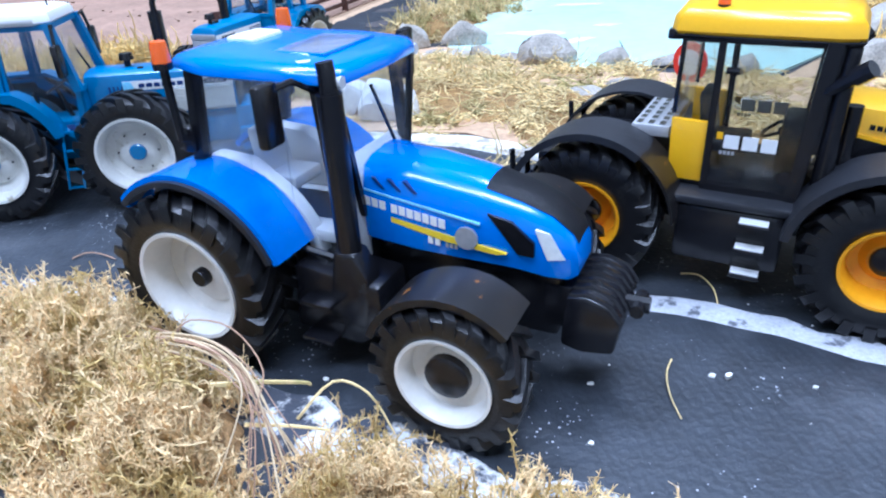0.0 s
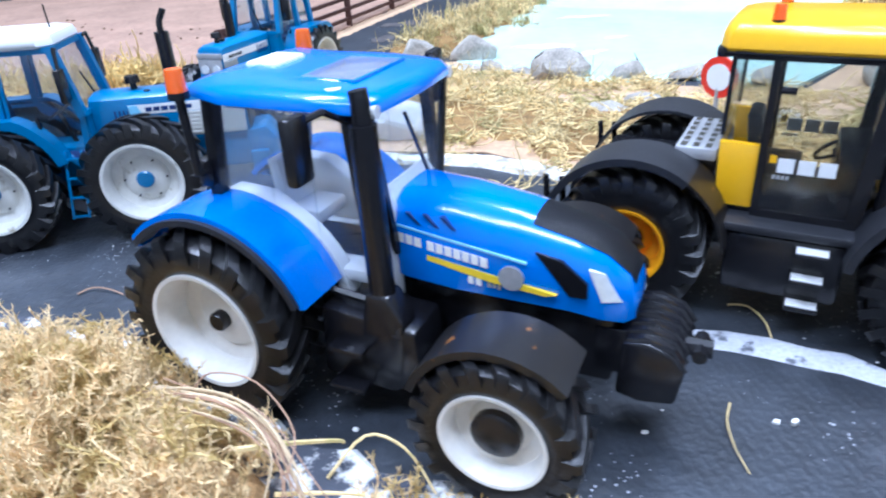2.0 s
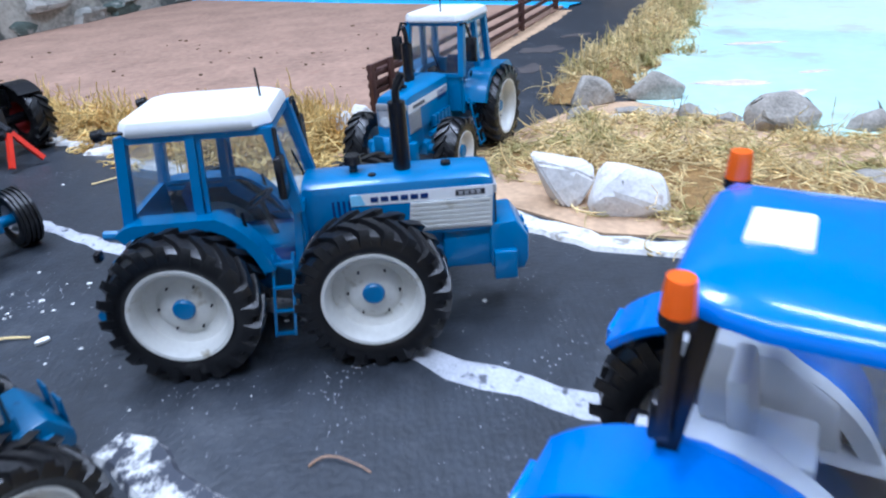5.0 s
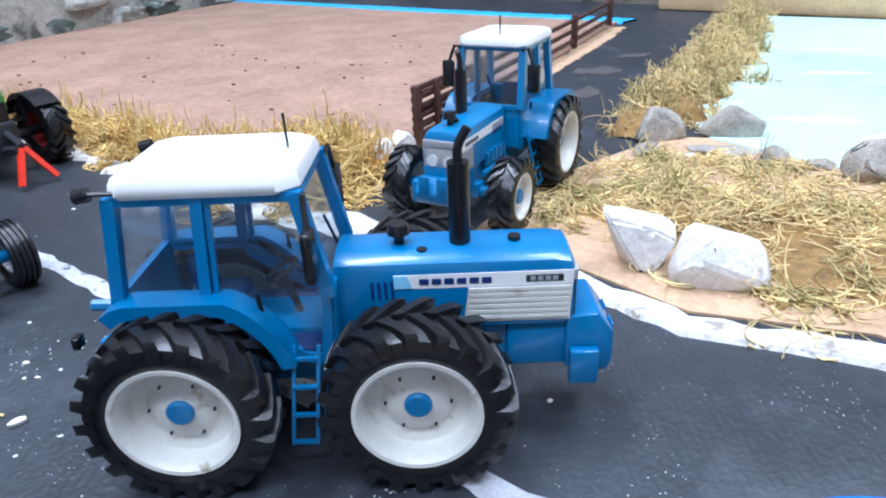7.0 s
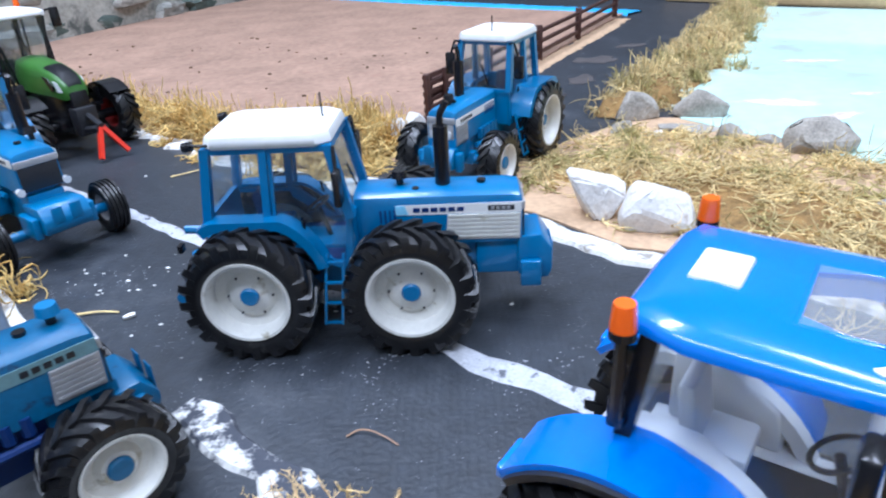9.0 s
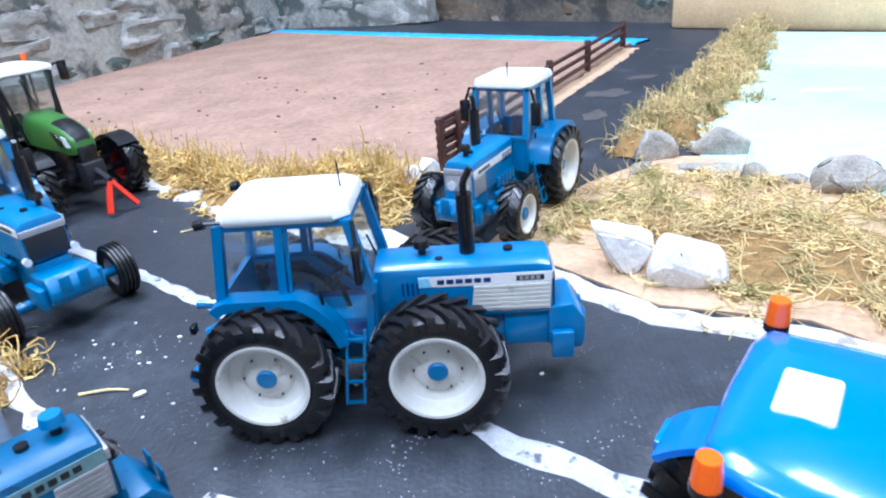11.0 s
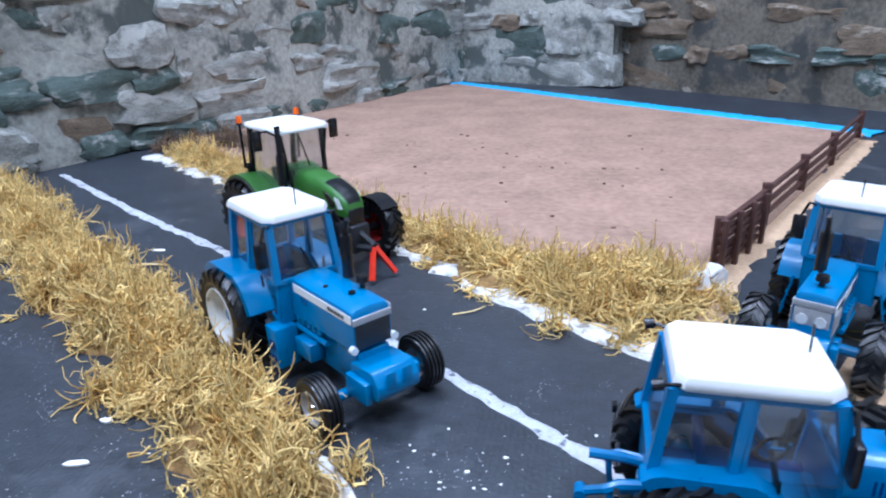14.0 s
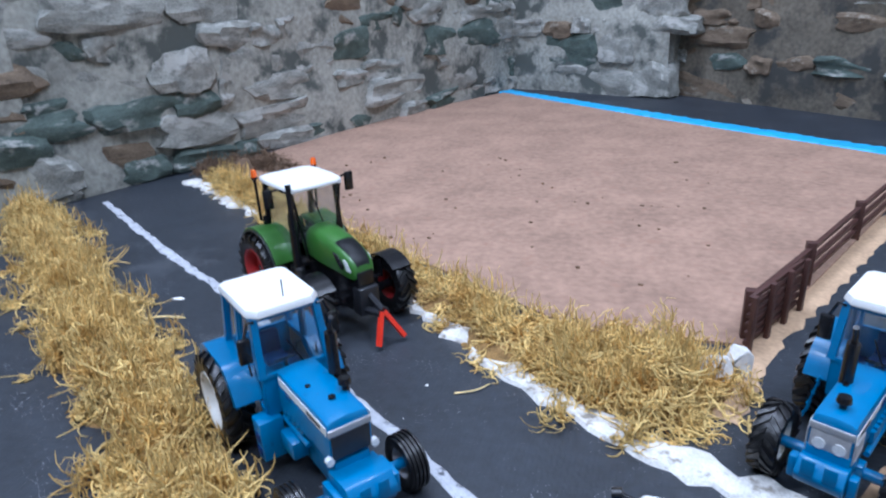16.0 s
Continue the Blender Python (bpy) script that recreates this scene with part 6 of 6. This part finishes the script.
# ---------- tractors ----------
modern_tractor("bright blue modern toy tractor with white wheel rims", at(13.68, -10.9, 0, -33.6), BLUE_NEW, RIM_CREAM, BLACK, BLUE_NEW)
fast_tractor("yellow and black toy tractor with orange rims", at(27.7, -8.9, 0, -37.5))
classic_tractor("royal blue equal-wheeled toy tractor with a white roof", at(0, 3.25, 0, -0.5), BLUE_OLD, 6.7, 2.8, 2.8, track=3.15, big=True, hood=(4.3, 11.4, 1.15, 6.1), cab_top=8.65, roof_h=0.58, over=(0.05, 0.15), hub_depth=0.6, mud=(128, 14), weight=(11.2, 12.7, 1.15, 1.9, 4.1))
classic_tractor("blue four-wheel-drive toy tractor with white roof by the fence", at(11.95, 25.1, 0, -117.5), BLUE_SKY, 7.5, 2.75, 2.0, track=2.95, tyre=1.7, front_tyre=1.4, hood=(3.6, 9.5, 1.0, 5.65), cab_top=8.65, roof_h=0.55,
                cab_x=(-1.4, 3.5), rim_front=1.15, weight=(9.3, 10.5, 1.1, 2.0, 3.4), stripe_low=4.65, exhaust=(5.8, -0.6, 7.9), cleaner=(8.4, 0.0), grille_mat=SILVER, headlamps=True, twin_mirror=False, ladder=True, front_out=0.05)
classic_tractor("blue two-wheel-drive toy tractor with white roof on the road", at(-23.0, 16.8, 0, -36.7), BLUE_SKY, 10.2, 2.95, 1.6, track=3.0, tyre=1.8, front_tyre=1.15, hood=(4.4, 10.5, 1.2, 6.15), cab_top=9.2, roof_h=0.55,
                cab_x=(-1.2, 4.3), rim_front=0.85, four=False, ribbed=True, weight=(10.2, 12.6, 1.3, 1.8, 3.4), stripe_low=5.4, exhaust=(6.4, 1.35, 8.5), cleaner=(8.4, 0.95), side_grille=False, headlamps=True, twin_mirror=False, front_out=0.25, ladder="box")
modern_tractor("green toy tractor with white roof and dark red rims", at(-31.4, 34.8, 0, -32.5), GREEN, RIM_RED, BLACK, WHITE, wb=9.4, r_rear=3.1, r_front=2.5, roof_z=10.7, nose_mat=CHARCOAL, detailed=False, linkage=True, lift=0.85)
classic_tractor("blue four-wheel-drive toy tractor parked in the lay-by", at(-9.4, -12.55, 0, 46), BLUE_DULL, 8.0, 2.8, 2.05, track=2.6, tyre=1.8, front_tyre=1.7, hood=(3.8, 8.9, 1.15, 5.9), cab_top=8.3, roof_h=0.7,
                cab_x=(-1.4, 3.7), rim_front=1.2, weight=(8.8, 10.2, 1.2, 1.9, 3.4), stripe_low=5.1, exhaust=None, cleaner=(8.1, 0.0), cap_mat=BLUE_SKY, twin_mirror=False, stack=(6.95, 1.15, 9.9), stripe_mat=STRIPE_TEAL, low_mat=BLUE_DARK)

# ---------- crumbs and stray stalks on the road ----------
rng = np.random.default_rng(11)
bm = B()
spots = [(-7.4, 7.8), (-15, 22.6), (27, -18.2), (-1.5, 7.0), (-3.5, 5.0), (-10.5, 9.5), (-9, 6.5), (-4.6, -2.5), (11, 3)]
spots += [(x, y) for x, y in zip(rng.uniform(-30, 10, 60), rng.uniform(-3, 24, 60)) if y < 24 - 0.66 * (x + 20)]
spots += [(x, y) for x, y in zip(rng.uniform(14, 40, 45), rng.uniform(-26, -8, 45))]
spots += [(x, y) for x, y in zip(rng.normal(-8, 4, 25), rng.normal(6, 2, 25))]
for i, (x, y) in enumerate(spots):
    r = (0.15 if i < 9 else float(rng.uniform(0.03, 0.13)))
    k = int(rng.integers(4, 7))
    slab(bm, [(x + r * rng.uniform(0.4, 1.3) * math.cos(6.283 * j / k), y + 0.7 * r * rng.uniform(0.6, 1.2) * math.sin(6.283 * j / k)) for j in range(k)], 0.0, r * 0.4)
solid("crumbs", bm, CHIP, "white plaster crumbs scattered on the road", "crumbs", "stuff")


bm = B()
for x, y in zip(rng.uniform(-50, 8, 70), rng.uniform(36, 85, 70)):
    if y > 34 - 0.66 * (x + 8) and y > 33 + 1.95 * (x - 5.6):
        r = float(rng.uniform(0.08, 0.28))
        slab(bm, [(x + r * rng.uniform(0.5, 1.3) * math.cos(1.047 * j), y + 0.6 * r * rng.uniform(0.5, 1.2) * math.sin(1.047 * j)) for j in range(6)], 0.2, 0.25 + r * 0.7)
solid("soil_crumbs", bm, SCRUB, "dark brown crumbs of soil scattered on the field", "crumbs", "stuff")


def stalk(points, r=0.05, label="thin dry straw stalk lying on the road", mat=None):
    pts = [Vector(p) for p in points]
    path = []
    for i in range(len(pts) - 1):
        p0, p1, p2, p3 = pts[max(i - 1, 0)], pts[i], pts[i + 1], pts[min(i + 2, len(pts) - 1)]
        for q in range(4):
            f = q / 4
            path.append(0.5 * (2 * p1 + (p2 - p0) * f + (2 * p0 - 5 * p1 + 4 * p2 - p3) * f ** 2 + (3 * p1 - p0 - 3 * p2 + p3) * f ** 3))
    path.append(pts[-1])
    bm = B()
    tube(bm, path, r, 5, r * 0.6)
    return solid("straw_stalk", bm, mat or STRAW_PALE, label, "straw", group="stray stalks")


stalk([(26.1, -17.3, 0.1), (25.6, -18.0, 0.15), (25.3, -18.9, 0.12), (25.2, -19.8, 0.06)], 0.035)
stalk([(28.8, -12.5, 0.1), (29.3, -12.9, 0.2), (29.4, -13.8, 0.15), (29.1, -14.7, 0.08)], 0.04)
stalk([(4.5, -5.6, 0.06), (4.9, -5.35, 0.12), (5.4, -5.45, 0.15), (6.0, -5.8, 0.12), (6.4, -6.1, 0.06)], 0.04, mat=STEM_BROWN)
stalk([(-10.3, 3.1, 0.09), (-9.0, 3.3, 0.14), (-8.0, 3.3, 0.08)], 0.07)
stalk([(12.8, -19.2, 2.9), (13.8, -18.8, 2.5), (14.9, -18.3, 1.9), (15.1, -18.25, 1.75)], 0.075, "thick pale straw stalk on the moss mound")
stalk([(13.6, -20.0, 2.2), (14.6, -19.7, 1.7), (15.5, -19.5, 1.2)], 0.06, "thick pale straw stalk on the moss mound")
stalk([(14.5, -17.8, 0.2), (15.6, -17.2, 0.9), (16.6, -17.8, 0.8), (17.2, -19.0, 0.3)], 0.05)

rnd = random.Random(31)
for k in range(15):
    a, b, c = rnd.gauss(0, 0.2), rnd.gauss(0, 0.6), rnd.uniform(-0.25, 0.12)
    stalk([(10.2 + 2.5 * a, -16.6 + b * 0.5, 2.8 + c), (11.5 + a, -17.3 + a, 3.2 + c), (12.7 + a, -18.1 + a, 3.3 + c), (13.6 + a, -19.1 + b * 0.2, 3.0 + c), (14.0 + b * 0.5, -20.2, 2.3 + c), (14.1 + b * 1.2, -21.4 + rnd.uniform(-0.6, 0.6), 1.2 + c)],
          rnd.uniform(0.02, 0.042), "long dry grass stem drawn over the moss mound", STEM_BROWN if k % 2 == 0 else STEM)
for (x, y), (lx, ly), tn in (((-27.4, 3.5), (0.75, 0.22), 20), ((-28.3, 6.8), (0.4, 0.2), 0), ((-7.3, 2.9), (0.34, 0.18), 40), ((27.4, -18.4), (0.16, 0.09), 30), ((-41, 30), (0.7, 0.25), 10)):
    bm = B()
    r2 = random.Random(int(x * 10))
    slab(bm, [(lx * r2.uniform(0.75, 1.1) * math.cos(a), ly * r2.uniform(0.75, 1.1) * math.sin(a)) for a in (2 * math.pi * q / 9 for q in range(9))], 0.0, 0.16, 0.03)
    solid("plaster_flake", bm, CHIP, "flat flake of white plaster lying on the road", "plaster flake", group="plaster flakes", m=at(x, y, 0.01, tn))
stalk([(-41.8, 25.5, 0.1), (-40, 26.4, 0.3), (-38.1, 27.1, 0.06)], 0.12)
stalk([(-12.9, 22.1, 0.08), (-11.6, 22.6, 0.2), (-10.9, 23.8, 0.06)], 0.06)

# ---------- the room round the model ----------
stone_wall("wall_west", (-36, 158), (-79, 46), 75, (6, 3, 1), "rough grey rubble stone wall behind the field", 21)
stone_wall("wall_south_west", (-77, 50), (-110, -40), 75, (6, 3, 1), "rough grey rubble stone wall", 24)
stone_wall("wall_north", (-0.5, 141.5), (-44, 158), 75, (6, 2, 1), "rough grey rubble stone wall at the back", 22)
stone_wall("wall_north_east", (135, 42), (-8, 155), 60, (0.6, 4, 5), "rough brownish rubble stone wall at the back", 23, joint=MORTAR_DARK)
bm = B()
box(bm, -260, 260, -262, -258, -9, 240)
solid("wall_south", bm, ROOM, "plain whitewashed wall", "wall", "structure")
bm = B()
box(bm, 256, 260, -258, 258, -9, 240)
solid("wall_east", bm, ROOM, "plain whitewashed wall", "wall", "structure")
bm = B()
box(bm, -260, -256, -258, 258, -9, 240)
solid("wall_far_west", bm, ROOM, "plain whitewashed wall", "wall", "structure")
bm = B()
box(bm, -256, 256, 254, 258, -9, 240)
solid("wall_far_north", bm, ROOM, "plain whitewashed wall", "wall", "structure")
bm = B()
box(bm, -260, 260, -262, 258, 240, 244)
solid("ceiling", bm, ROOM, "plain pale ceiling", "ceiling", "structure")
